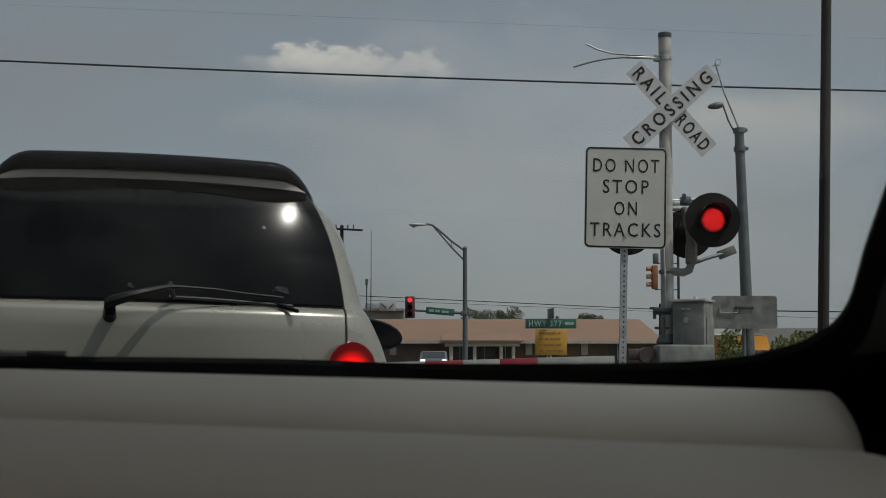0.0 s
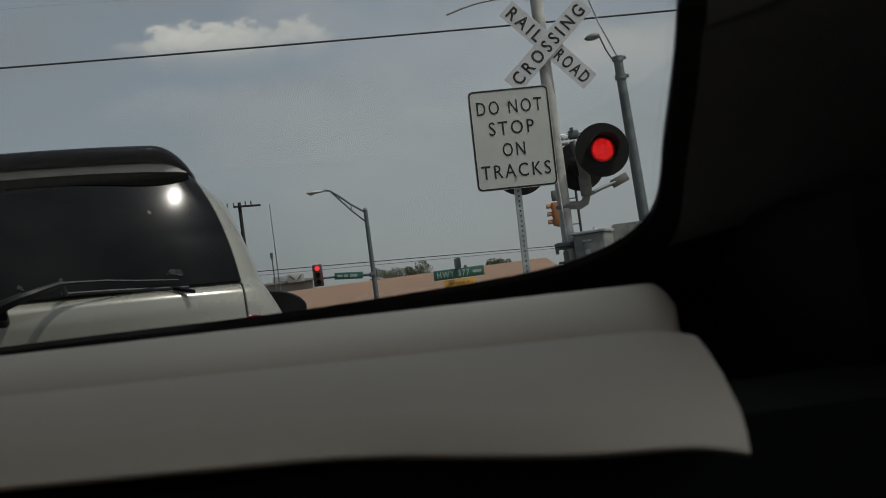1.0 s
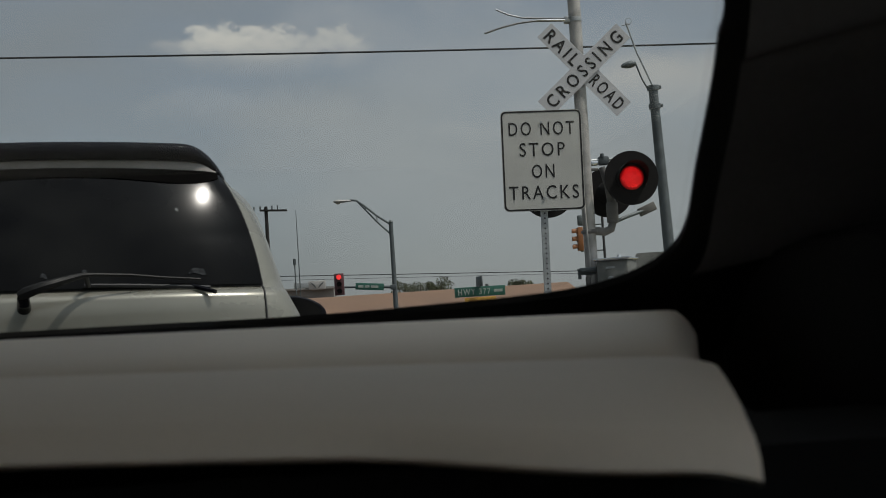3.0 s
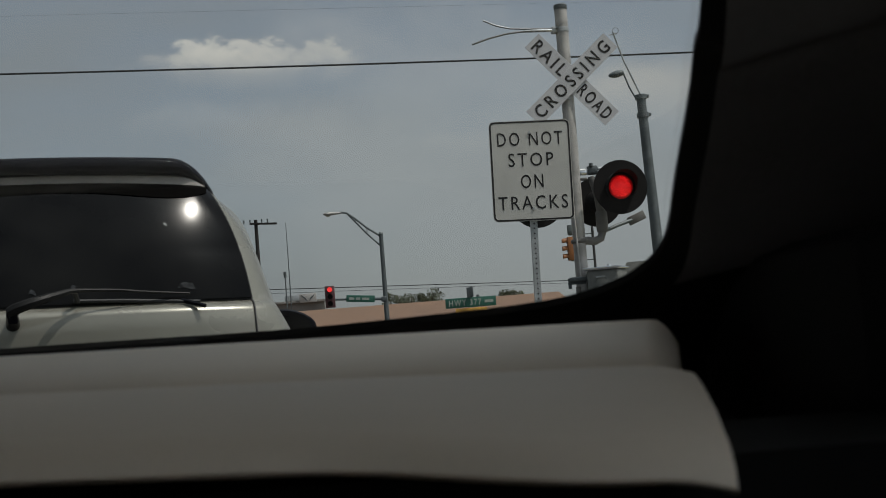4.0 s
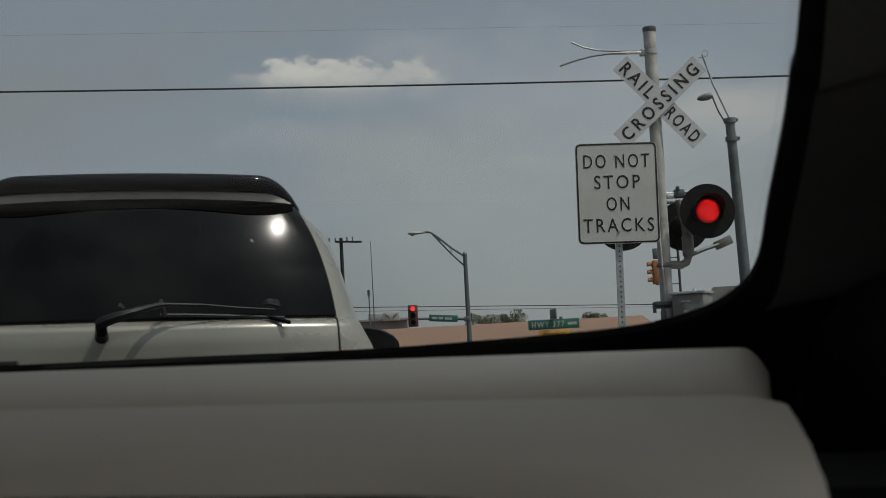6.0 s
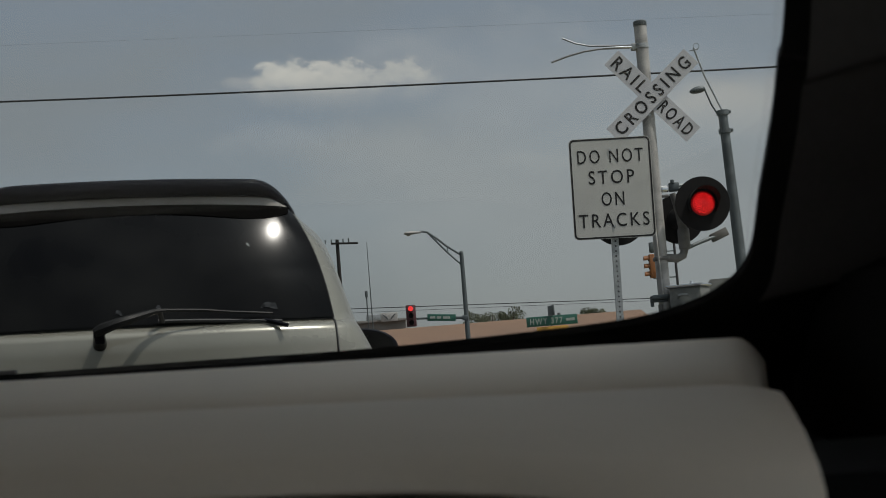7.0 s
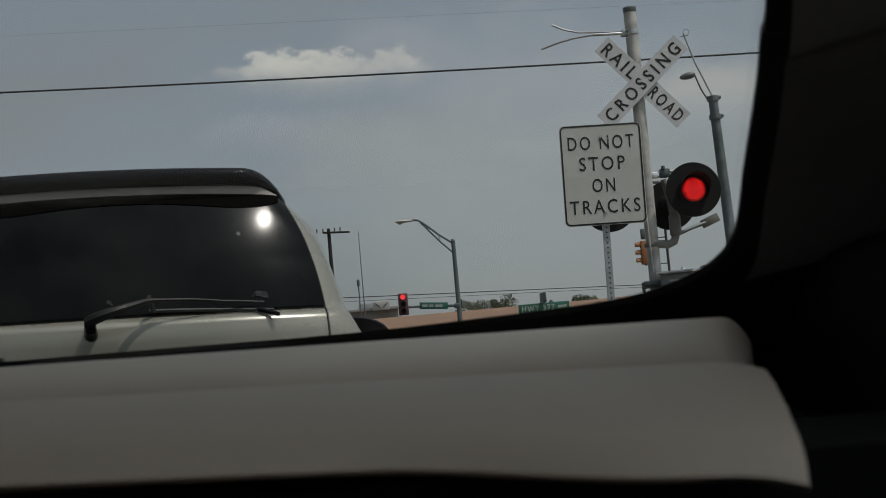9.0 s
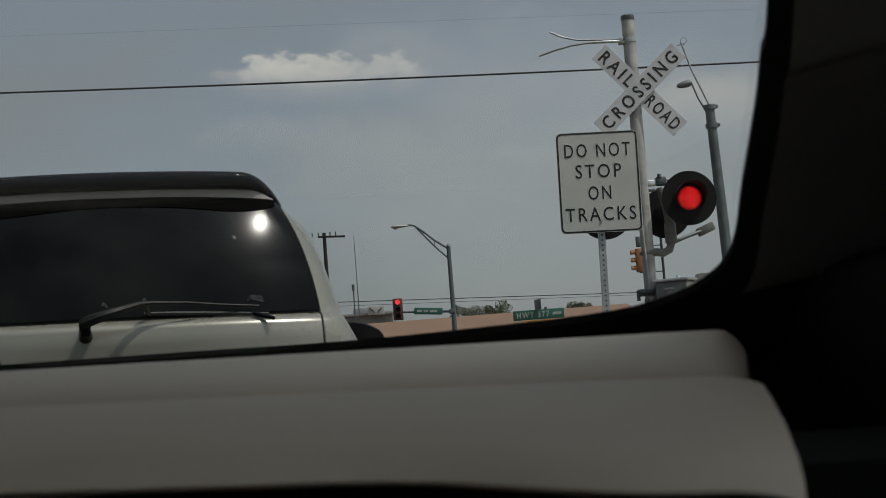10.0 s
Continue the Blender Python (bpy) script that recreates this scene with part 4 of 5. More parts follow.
def build_gate():
    g = thing("crossing_gate", street(2.728, 14.8, 0, 0, 0), "silver gate machine with a lowered red and white barrier arm", "crossing gate")
    x0 = 2.728
    turn = Matrix.Rotation(radians(-28), 4, "Z")
    zt, zb = 1.639, 0.55
    cab = part("machine_cabinet", box((0, 0, (zt + zb) / 2), (0.36, 0.34, zt - zb), 0.025, turn), "box_silver", g)
    part("cabinet_lid", box((0.0, 0, zt + 0.012), (0.40, 0.38, 0.03), 0.012, turn), "bright_rod", cab, "bright metal lid")
    # strip of bright metal added as the sun's highlight along the lid
    part("lid_highlight", box((0.0, -0.19, zt + 0.018), (0.41, 0.012, 0.022), 0.004, turn), "bright_rod", cab, "bright strip for the sun highlight on the lid edge")
    part("lid_knob", tube([turn @ Vector((0.05, -0.05, zt + 0.025)), turn @ Vector((0.05, -0.05, zt + 0.06))], [0.03, 0.02], 12), "bright_rod", cab)
    part("inspection_cap", tube([turn @ Vector((-0.02, -0.17, zt - 0.20)), turn @ Vector((-0.02, -0.19, zt - 0.20))], 0.030, 16), "galv", cab)
    for k in range(6):
        a = math.pi * 2 * k / 6
        part("bolt", tube([turn @ Vector((-0.02 + 0.11 * math.cos(a), -0.165, zt - 0.20 + 0.11 * math.sin(a))), turn @ Vector((-0.02 + 0.11 * math.cos(a), -0.185, zt - 0.20 + 0.11 * math.sin(a)))], 0.012, 8), "box_silver", cab)
    part("rib", box((-0.02, -0.175, zt - 0.08), (0.10, 0.012, 0.022), 0.004, turn), "galv", cab)
    part("side_plate", box((0.185, 0.02, zt - 0.42), (0.012, 0.26, 0.5), 0.004, turn), "box_silver", cab)
    part("pedestal", tube([(0, 0, -0.1), (0, 0, zb + 0.02)], 0.11, 16), "galv", g)
    part("lower_housing", box((-0.12, -0.07, 0.994), (0.60, 0.42, 0.36), 0.03), "box_silver", g)
    zl = 1.061
    part("arm_hub", tube([(-0.52, -0.12, zl), (-0.52, 0.12, zl)], 0.085, 18), "rusty", g)
    part("hub_bracket", box((-0.62, 0, zl + 0.01), (0.20, 0.10, 0.12), 0.02), "rusty", g)
    part("counterweight_arm", box((-0.42, 0.10, zl + 0.03), (0.30, 0.03, 0.09), 0.012), "rusty", g)
    # the arm, band by band, sloping gently down to its tip
    xs = 1.868 - x0
    cuts = [xs, 1.027 - x0]
    while cuts[-1] > -7.6:
        cuts.append(cuts[-1] - 0.406)
    slope = math.atan2(0.055, 2.042)
    for i, (b, a) in enumerate(zip(cuts, cuts[1:])):
        red = i % 2 == 1
        mid, w = (a + b) / 2, b - a
        z = 0.994 + (mid - xs) * math.tan(slope) - 0.005
        h = 0.135 - 0.006 * i * 0.4
        m = Matrix.Translation((mid, -0.02, z)) @ Matrix.Rotation(-slope, 4, "Y")
        part("arm_band", box((0, 0, 0), (w - 0.003, 0.03, h), 0.004, m), "gate_red" if red else "gate_white", g, "red reflective band" if red else "white reflective band")
    for off in (-1.2, -3.2, -5.6):
        z = 0.994 + off * math.tan(slope) - 0.13
        l = part("arm_lamp", box((xs + off, -0.02, z), (0.11, 0.08, 0.11), 0.02), "hood_black", g)
        part("lens", tube([(xs + off, -0.062, z), (xs + off, -0.075, z)], 0.04, 14), "red_dark", l)


build_gate()


# ---- do not stop sign ----
def build_stop_sign():
    s = thing("traffic_sign", street(1.377, 10.2, 0, 0, 1.4, 2.25), "white traffic sign with black words on a perforated post", "traffic sign")
    zc = 2.235
    w, h = 0.617, 0.766
    pan = part("panel", prism(ring_outline(0, zc, w, h, 0.04), -0.052, -0.049), "sign_white", s, "white reflective sign panel")
    for nm, inset, t in (("border", 0.004, 0.0125),):
        o, i = ring_outline(0, zc, w - 2 * inset, h - 2 * inset, 0.037), ring_outline(0, zc, w - 2 * inset - 2 * t, h - 2 * inset - 2 * t, 0.028)
        bm = bmesh.new()
        rings = [[bm.verts.new((x, y, z)) for x, z in r] for r, y in ((o, -0.0525), (o, -0.0535), (i, -0.0535), (i, -0.0525))]
        n = len(o)
        for a, b in zip(rings, rings[1:] + rings[:1]):
            for k in range(n):
                bm.faces.new((a[k], a[(k + 1) % n], b[(k + 1) % n], b[k]))
        part(nm, bm, "sign_black", pan, "black border line")
    for word, py, wide in (("DO NOT", 2.478, 0.498), ("STOP", 2.319, 0.345), ("ON", 2.153, 0.172), ("TRACKS", 1.992, 0.530)):
        lettering("letter", word, 0.104, wide, "sign_black", pan, 0.0, py, -0.0532, bold=0.004)
    for z in (zc + 0.29, zc - 0.29):
        part("bolt", tube([(0, -0.053, z), (0, -0.06, z)], 0.010, 8), "galv", pan)
    # square post with punched holes
    post = part("post", loft([[(0.025 * a, 0.025 * b, z) for a, b in ((-1, -1), (1, -1), (1, 1), (-1, 1))] for z in (-0.3, zc + 0.36)]), "galv", s, "perforated steel post", smooth=False)
    for k in range(48):
        z = 0.12 + 0.0254 * 2 * k * 0.75
        if z > zc - 0.4:
            break
        part("post_hole", tube([(0, -0.0262, z), (0, -0.0225, z)], 0.0075, 8), "black_paint", post)


build_stop_sign()


# ---- poles and lamps along the street ----
def build_steel_pole():
    s = thing("lamp_pole", street(4.420, 20.0, 0, 0, -1.5, 4.3), "tapered grey steel pole with a slender lamp arm", "street lamp")
    H = 4.447
    part("pole", tube([(0, 0, -0.1), (0, 0, H)], [0.098, 0.068], 18), "galv_dark", s)
    for z in (H - 0.03, H - 0.31):
        c = part("collar", tube([(0, 0, z - 0.04), (0, 0, z + 0.03)], 0.092, 16), "galv_dark", s)
        part("collar_bolt", box((0.10, 0, z), (0.05, 0.05, 0.05), 0.01), "galv_dark", c)
    zt, zl = 5.429, 4.796
    part("arm_rod", tube([(0.0, 0, H), (-0.201, -0.02, (H + zt) / 2 + 0.05), (-0.318, -0.04, zt)], 0.015, 8), "galv", s)
    part("arm_rod", tube([(-0.07, 0, H - 0.06), (-0.159, -0.02, H + 0.12), (-0.242, -0.05, zl + 0.02)], 0.013, 8), "galv_dark", s)
    part("tip_bracket", tube([(-0.385, -0.04, zt - 0.04), (-0.259, -0.04, zt - 0.03)], 0.008, 6), "galv", s)
    part("tip_ring", tube([(-0.276 + 0.045 * math.cos(a), -0.04, zt + 0.02 + 0.045 * math.sin(a)) for a in (2 * math.pi * k / 14 for k in range(15))], 0.005, 6), "galv", s)
    part("lamp_head", loft([[(-0.334 + x, -0.05 + 0.07 * k * math.cos(a), zl + 0.012 * x / 0.1 + 0.055 * k * math.sin(a) - 0.01) for a in (2 * math.pi * j / 14 for j in range(14))] for x, k in ((-0.125, 0.25), (-0.10, 0.6), (-0.04, 0.9), (0.03, 1.0), (0.08, 0.8), (0.105, 0.35))]), "galv_dark", s, "small grey lamp head")
    p = thing("sign_back", street(4.387, 19.75, 0), "bare grey back of a metal sign on the pole", "traffic sign")
    z0, z1 = 1.457, 1.934
    part("panel", prism(ring_outline(0, (z0 + z1) / 2, 0.955, z1 - z0, 0.05), -0.03, -0.018), "box_silver", p, smooth=False)
    part("stiffener", box((0, -0.04, z1 - 0.17), (0.28, 0.02, 0.035), 0.006), "black_paint", p, "dark smudged clamp bar")
    part("post", tube([(0.0, 0.03, -0.1), (0.0, 0.03, z1 - 0.05)], 0.03, 10), "galv_dark", p)
    part("hook", tube([(-0.36, -0.045, z1 - 0.16), (-0.355, -0.045, z1 - 0.24), (-0.10, -0.045, z1 - 0.24), (-0.10, -0.045, z1 - 0.19)], 0.008, 6), "bright_rod", p)


def build_utility_pole():
    s = thing("utility_pole", street(7.104, 25.0, 0, 0, 1.83, 4.5), "tall dark creosoted wooden utility pole", "utility pole")
    part("pole", tube([(0, 0, -0.3), (0, 0, 4), (0, 0, 11)], [0.108, 0.10, 0.085], 16), "wood_dark", s)
    part("crossarm", box((0, -0.12, 10.2), (2.2, 0.09, 0.11), 0.01), "wood_dark", s)
    for x in (-1.0, -0.5, 0.5, 1.0):
        part("insulator", tube([(x, -0.12, 10.25), (x, -0.12, 10.3), (x, -0.12, 10.38), (x, -0.12, 10.42)], [0.03, 0.05, 0.045, 0.02], 10), "galv_dark", s)
    part("ground_wire", tube([(-0.03, -0.108, 0.0), (-0.02, -0.10, 9.5)], 0.006, 6), "wire", s)
    f = thing("utility_pole", street(-8.185, 110.0, 0), "far wooden utility pole with a crossarm", "utility pole")
    H = 11.821
    part("pole", tube([(0, 0, -0.3), (0, 0, H)], [0.2, 0.14], 12), "wood_dark", f)
    part("crossarm", box((0.0, -0.15, H - 0.35), (2.2, 0.14, 0.16), 0.02, Matrix.Rotation(radians(3), 4, "Y")), "wood_dark", f)
    for x in (-0.95, -0.45, 0.5, 0.95):
        part("insulator", tube([(x, -0.15, H - 0.3), (x, -0.15, H + 0.02)], [0.05, 0.06], 8), "galv_dark", f)
    a = thing("radio_mast", street(-5.899, 112.0, 0), "thin guyed radio mast behind the shop", "antenna mast")
    part("mast", tube([(0, 0, 0), (0, 0, 6.107), (0, 0, 11.593)], [0.05, 0.045, 0.022], 8), "galv_dark", a)
    a = thing("radio_mast", street(-6.250, 112.0, 0), "short radio mast with a small head", "antenna mast")
    part("mast", tube([(0, 0, 0), (0, 0, 7.463)], 0.05, 8), "galv_dark", a)
    part("head", tube([(0, 0, 7.042), (0, 0, 7.556)], 0.12, 10), "galv_dark", a)


def build_signal_arm():
    D = 80.0
    s = thing("traffic_signal", street(1.338, 80.0, 0), "steel signal pole with street lamp, red signal and name blade", "traffic signal")
    H = 7.500
    part("pole", tube([(0, 0, 0), (0, 0, 3.657), (0, 0, H)], [0.17, 0.14, 0.12], 14), "galv_dark", s)
    part("pole_cap", tube([(0, 0, H), (0, 0, H + 0.12)], [0.15, 0.08], 12), "galv_dark", s)
    up = [(0, 0, H - 0.15), (-0.803, 0, 7.937), (-1.471, 0, 8.541), (-1.940, 0, 8.895), (-2.307, 0, 8.962)]
    lo = [(0, 0, H - 0.75), (-0.803, 0, 7.567), (-1.405, 0, 8.272), (-1.839, 0, 8.777)]
    part("lamp_arm", tube(up, 0.06, 8), "galv_dark", s)
    part("lamp_arm", tube(lo, 0.05, 8), "galv_dark", s)
    for a, b in ((up[1], lo[1]), (up[2], lo[2])):
        part("arm_brace", tube([a, b], 0.03, 6), "galv_dark", s)
    hx, hz = -2.809, 8.911
    h = part("lamp_head", loft([[(hx + x, 0.2 * k * math.cos(a), hz + 0.11 * k * math.sin(a)) for a in (2 * math.pi * j / 12 for j in range(12))] for x, k in ((-0.5, 0.3), (-0.4, 0.8), (-0.1, 1.0), (0.2, 0.7), (0.55, 0.45))]), "mast_silver", s)
    part("lamp_glass", tube([(hx - 0.22, 0, hz - 0.16), (hx - 0.22, 0, hz - 0.06)], [0.1, 0.17], 12), "white_trim", h)
    za = 3.657
    sx = -3.244
    part("mast_arm", tube([(0, 0, za), (sx * 0.5, 0, za + 0.12), (sx - 0.3, 0, za + 0.2)], [0.09, 0.075, 0.06], 10), "galv_dark", s)
    part("arm_clamp", box((-0.08, 0, za), (0.36, 0.36, 0.3), 0.04), "galv_dark", s)
    z0, z1 = 3.374, 4.656
    hs = part("signal_head", box((sx, -0.18, (z0 + z1) / 2), (0.58, 0.22, z1 - z0), 0.05), "signal_body", s, "dark signal head with a lit red light")
    for k, mt in ((0, "signal_red"), (1, "hood_black"), (2, "hood_black")):
        z = z1 - 0.22 - 0.41 * k
        v = part("visor", tube([(sx, -0.29, z), (sx, -0.46, z)], 0.165, 16, cap=False), "signal_body", hs)
        part("lens", tube([(sx, -0.29, z), (sx, -0.31, z)], 0.15, 16), mt, hs)
    na, nb = -2.307, -0.635
    m = Matrix.Translation(((na + nb) / 2, -0.13, 3.773)) @ Matrix.Rotation(radians(5.0), 4, "Y")
    bl = part("name_blade", box((0, 0, 0), (nb - na, 0.03, 0.40), 0.01, m), "sign_green", s, "green street name blade")
    for k, (a, w) in enumerate(((-0.52, 0.30), (-0.15, 0.26), (0.30, 0.42))):
        part("letter_bar", box((a, -0.022, 0), (w, 0.008, 0.14), 0.0, m), "sign_dull", bl)


def build_name_sign():
    s = thing("street_name_sign", street(2.715, 34.0, 0), "green highway name blade over a yellow plate on a post", "street sign")
    z = 1.892
    bl = part("name_blade", box((0, 0, z), (1.279, 0.008, 0.245), 0.003), "sign_green", s, "green name blade with white letters")
    lettering("letter", "HWY 377", 0.155, 0.82, "sign_dull", bl, -0.14, z, -0.006)
    part("letter_bar", box((0.46, -0.005, z + 0.0), (0.22, 0.004, 0.07)), "sign_dull", bl)
    y0, y1 = 1.102, 1.750
    ye = part("yellow_plate", box((0.0, -0.02, (y0 + y1) / 2), (0.796, 0.006, y1 - y0), 0.002), "sign_yellow", s, "yellow warning plate")
    rng = random.Random(8)
    for k in range(4):
        x = -0.30 + 0.03 * rng.random()
        while x < 0.24:
            w = rng.uniform(0.05, 0.16)
            part("letter_bar", box((x + w / 2, -0.025, y1 - 0.10 - 0.145 * k), (w, 0.004, 0.055)), "sign_orange", ye)
            x += w + rng.uniform(0.02, 0.05)
    part("post", tube([(0, 0.05, -0.2), (0, 0.05, z + 0.15)], 0.03, 10), "galv", s)
    part("cross_blade", box((0, 0.0, z + 0.25), (0.05, 0.6, 0.26), 0.02, Matrix.Rotation(radians(8), 4, "Z")), "galv_dark", s)
    part("blade_holder", box((0, 0.0, z + 0.135), (0.05, 0.06, 0.04), 0.005), "galv", s)


def build_yellow_signal():
    s = thing("traffic_signal", street(9.587, 55.0, 0), "yellow traffic signal seen from its side on a dark post", "traffic signal")
    part("post", tube([(0, 0, 0), (0, 0, 5.409)], 0.055, 10), "black_paint", s)
    zt, zb = 4.787, 3.821
    cx = -0.966
    h = part("signal_head", box((cx, 0, (zt + zb) / 2), (0.22, 0.34, zt - zb), 0.03), "signal_yellow", s)
    for k in range(3):
        z = zt - 0.17 - 0.32 * k
        bm = bmesh.new()
        for i in range(2):
            r = 0.13 - 0.008 * i
            rings = [[bm.verts.new((cx - x, r * math.cos(a), z + r * math.sin(a) - 0.04 * (x - 0.11))) for a in (radians(-20 + 220 * j / 12) for j in range(13))] for x in (0.11, 0.32)]
            for j in range(12):
                bm.faces.new((rings[0][j], rings[0][j + 1], rings[1][j + 1], rings[1][j]))
        part("visor", bm, "signal_yellow", h)
        part("lens", tube([(cx - 0.11, 0, z), (cx - 0.13, 0, z)], 0.11, 14), "hood_black", h)
    for z in (zt + 0.08, zb - 0.02):
        part("bracket", tube([(0, 0, z), (cx, 0, z)], 0.025, 8), "galv_dark", s)
    part("hanger", box((cx + 0.05, 0, zt + 0.28), (0.22, 0.2, 0.42), 0.04), "galv_dark", s)


build_steel_pole()
build_utility_pole()
build_signal_arm()
build_name_sign()
build_yellow_signal()


# ---- cables ----
def cable(a, b, r, sag, label):
    a, b = Vector(a), Vector(b)
    n = 40
    pts = [a.lerp(b, k / n) - Vector((0, 0, 4 * sag * (k / n) * (1 - k / n))) for k in range(n + 1)]
    tagged(part("overhead_cable", tube(pts, r, 6), "wire"), label, "cable", group="overhead cables")
    for p in (a, b):
        pole = thing("utility_pole", Matrix.Translation((p.x, p.y, 0)), "plain wooden pole that carries a cable", "utility pole", group="cable poles")
        part("pole", tube([(0, 0, -0.3), (0, 0, p.z + 0.4)], [0.16, 0.11], 10), "wood_dark", pole)
        part("crossarm", box((0, 0, p.z + 0.1), (1.6, 0.1, 0.12), 0.01), "wood_dark", pole)


def flatpt(x, y, z):
    return street(x, y, z).translation


cable(flatpt(-28.491, 25.300, 7.786), flatpt(23.449, 25.300, 5.832), 0.018, 0.41, "black cable slung across the street")
cable(flatpt(-22.484, 95.000, 6.136), flatpt(17.371, 95.000, 4.331), 0.028, 0.00, "far cable strung along the highway")
cable(flatpt(15.274, 95.000, 4.426), flatpt(46.761, 95.000, 4.030), 0.045, 0.00, "far cable strung along the highway")
cable(flatpt(-22.716, 96.000, 5.813), flatpt(47.223, 96.000, 3.042), 0.014, 0.00, "thin far cable below the first")
cable(flatpt(-28.145, 60.000, 17.252), flatpt(28.878, 60.000, 14.989), 0.003, 0.00, "thin high cable against the sky")


# ---- plants and vehicles ----
def build_tree(x, y, h, spread, seed, base_z=0.0):
    t = thing("tree", street(x, y), "distant broadleaf tree behind the rooftops", "tree", group="far trees")
    rng = random.Random(seed)
    tr = tube([(0, 0, 0), (0.1, 0, h * 0.3), (0.0, 0.1, h * 0.6), (0.1, 0, h * 0.85)], [0.3, 0.22, 0.14, 0.05], 8)
    lumps = []
    for k in range(9):
        a, q = rng.uniform(0, 6.28), rng.uniform(0.2, 1.0)
        tip = (math.cos(a) * spread * q, math.sin(a) * spread * q, h * rng.uniform(0.62, 0.95))
        add_tube(tr, [(0, 0, h * rng.uniform(0.3, 0.6)), tip], [0.09, 0.03], 6)
        lumps.append((tip, (spread * rng.uniform(0.2, 0.42), spread * 0.35, h * rng.uniform(0.05, 0.12))))
    part("trunk", tr, "bark", t)
    part("crown", leaf_cloud(lumps, 1500, 0.22, seed), "leaf", t, smooth=False)


for i, (px, top, sp) in enumerate(((4.138, 6.330, 2.2), (5.267, 6.704, 2.4), (6.835, 6.205, 2.6), (14.923, 5.580, 1.6), (16.365, 5.643, 1.8))):
    build_tree(px, 150.0, top + 0.3, sp, 11 + i)


def build_bush(x, y, w, h, seed, mat, name):
    lumps = []
    rng = random.Random(seed)
    for k in range(8):
        lumps.append(((rng.uniform(-w, w), rng.uniform(-0.4, 0.4), rng.uniform(0.25, 0.8) * h), (w * 0.45, 0.5, h * 0.28)))
    b = thing(name, street(x, y), "unkempt green roadside bush catching the sun", "bush", group="roadside bushes")
    for k in range(6):
        part("stem", tube([(rng.uniform(-0.2, 0.2), 0, -0.15), (rng.uniform(-w, w), 0, h * 0.6)], [0.03, 0.012], 6), "bark", b)
    part("foliage", leaf_cloud(lumps, 4200, 0.10, seed), mat, b, smooth=False)


build_bush(5.90, 27.0, 0.58, 1.60, 31, "leaf_pale", "bush")
build_bush(6.332, 27.6, 0.45, 1.132, 32, "leaf", "bush")
build_bush(6.98, 27.0, 0.50, 1.45, 33, "leaf_pale", "bush")
build_bush(7.460, 27.3, 0.5, 1.580 + 0.05, 34, "leaf", "bush")


def build_car(name, m, paint, label, van=False):
    c = thing(name, m, label, "car")
    L, W = 4.5, 0.88
    prof = [(0.0, 0.35), (0.0, 0.75), (0.08, 0.88), (0.9, 0.98), (1.5, 1.42), (2.9, 1.45), (3.6, 1.0), (4.4, 0.95), (4.5, 0.7), (4.5, 0.35)]
    if van:
        prof = [(0.0, 0.4), (0.0, 0.95), (0.15, 1.1), (0.55, 1.2), (0.95, 2.0), (4.4, 2.05), (4.5, 1.9), (4.5, 0.4)]
    rings = []
    for k, s in ((-1, 0.93), (-0.9, 1.0), (0.9, 1.0), (1, 0.93)):
        rings.append([(k * W * (1 - 0.16 * max(0, z - 0.95)), y, 0.35 + (z - 0.35) * s) for y, z in prof])
    part("body", loft(rings), paint, c)
    gz0, gz1, gy0, gy1 = (1.02, 1.38, 0.92, 1.42) if not van else (1.24, 1.42, 0.545, 0.63)
    part("windscreen", grid(lambda u, v: ((2 * u - 1) * 0.70, gy0 + (gy1 - gy0) * v - 0.02, gz0 + (gz1 - gz0) * v), 4, 3, 0.006, (0, -1, 0.3)), "side_glass", c)
    for sx in (-1, 1):
        part("headlamp", box((sx * 0.66, 0.02, 0.72 if van else 0.84), (0.3, 0.08, 0.14), 0.03), "headlamp" if not van else "chrome", c)
        for y in (0.85, 3.6):
            w = part("wheel", tube([(sx * 0.68, y, 0.32), (sx * 0.9, y, 0.32)], 0.32, 20), "rubber", c)
            part("rim", tube([(sx * 0.88, y, 0.32), (sx * 0.91, y, 0.32)], 0.2, 14), "chrome", w)
    if van:
        part("roof_panel", grid(lambda u, v: ((2 * u - 1) * 0.72, 0.93 + 3.4 * v, 2.055 + 0.03 * v - 0.05 * (2 * u - 1) ** 4), 8, 6, 0.06, (0, 0, -1)), "white_trim", c, "white painted roof")
    part("grille", box((0, 0.0, 0.62), (0.7, 0.06, 0.16), 0.02), "black_paint", c)


build_car("car", street(-0.55, 84.0, 0.04), "car_grey", "grey saloon car with glinting headlamps facing the crossing in the distance")
build_car("van", street(11.45, 50.0, -0.1), "yellow_paint", "yellow van with a white roof behind the roadside bushes", van=True)


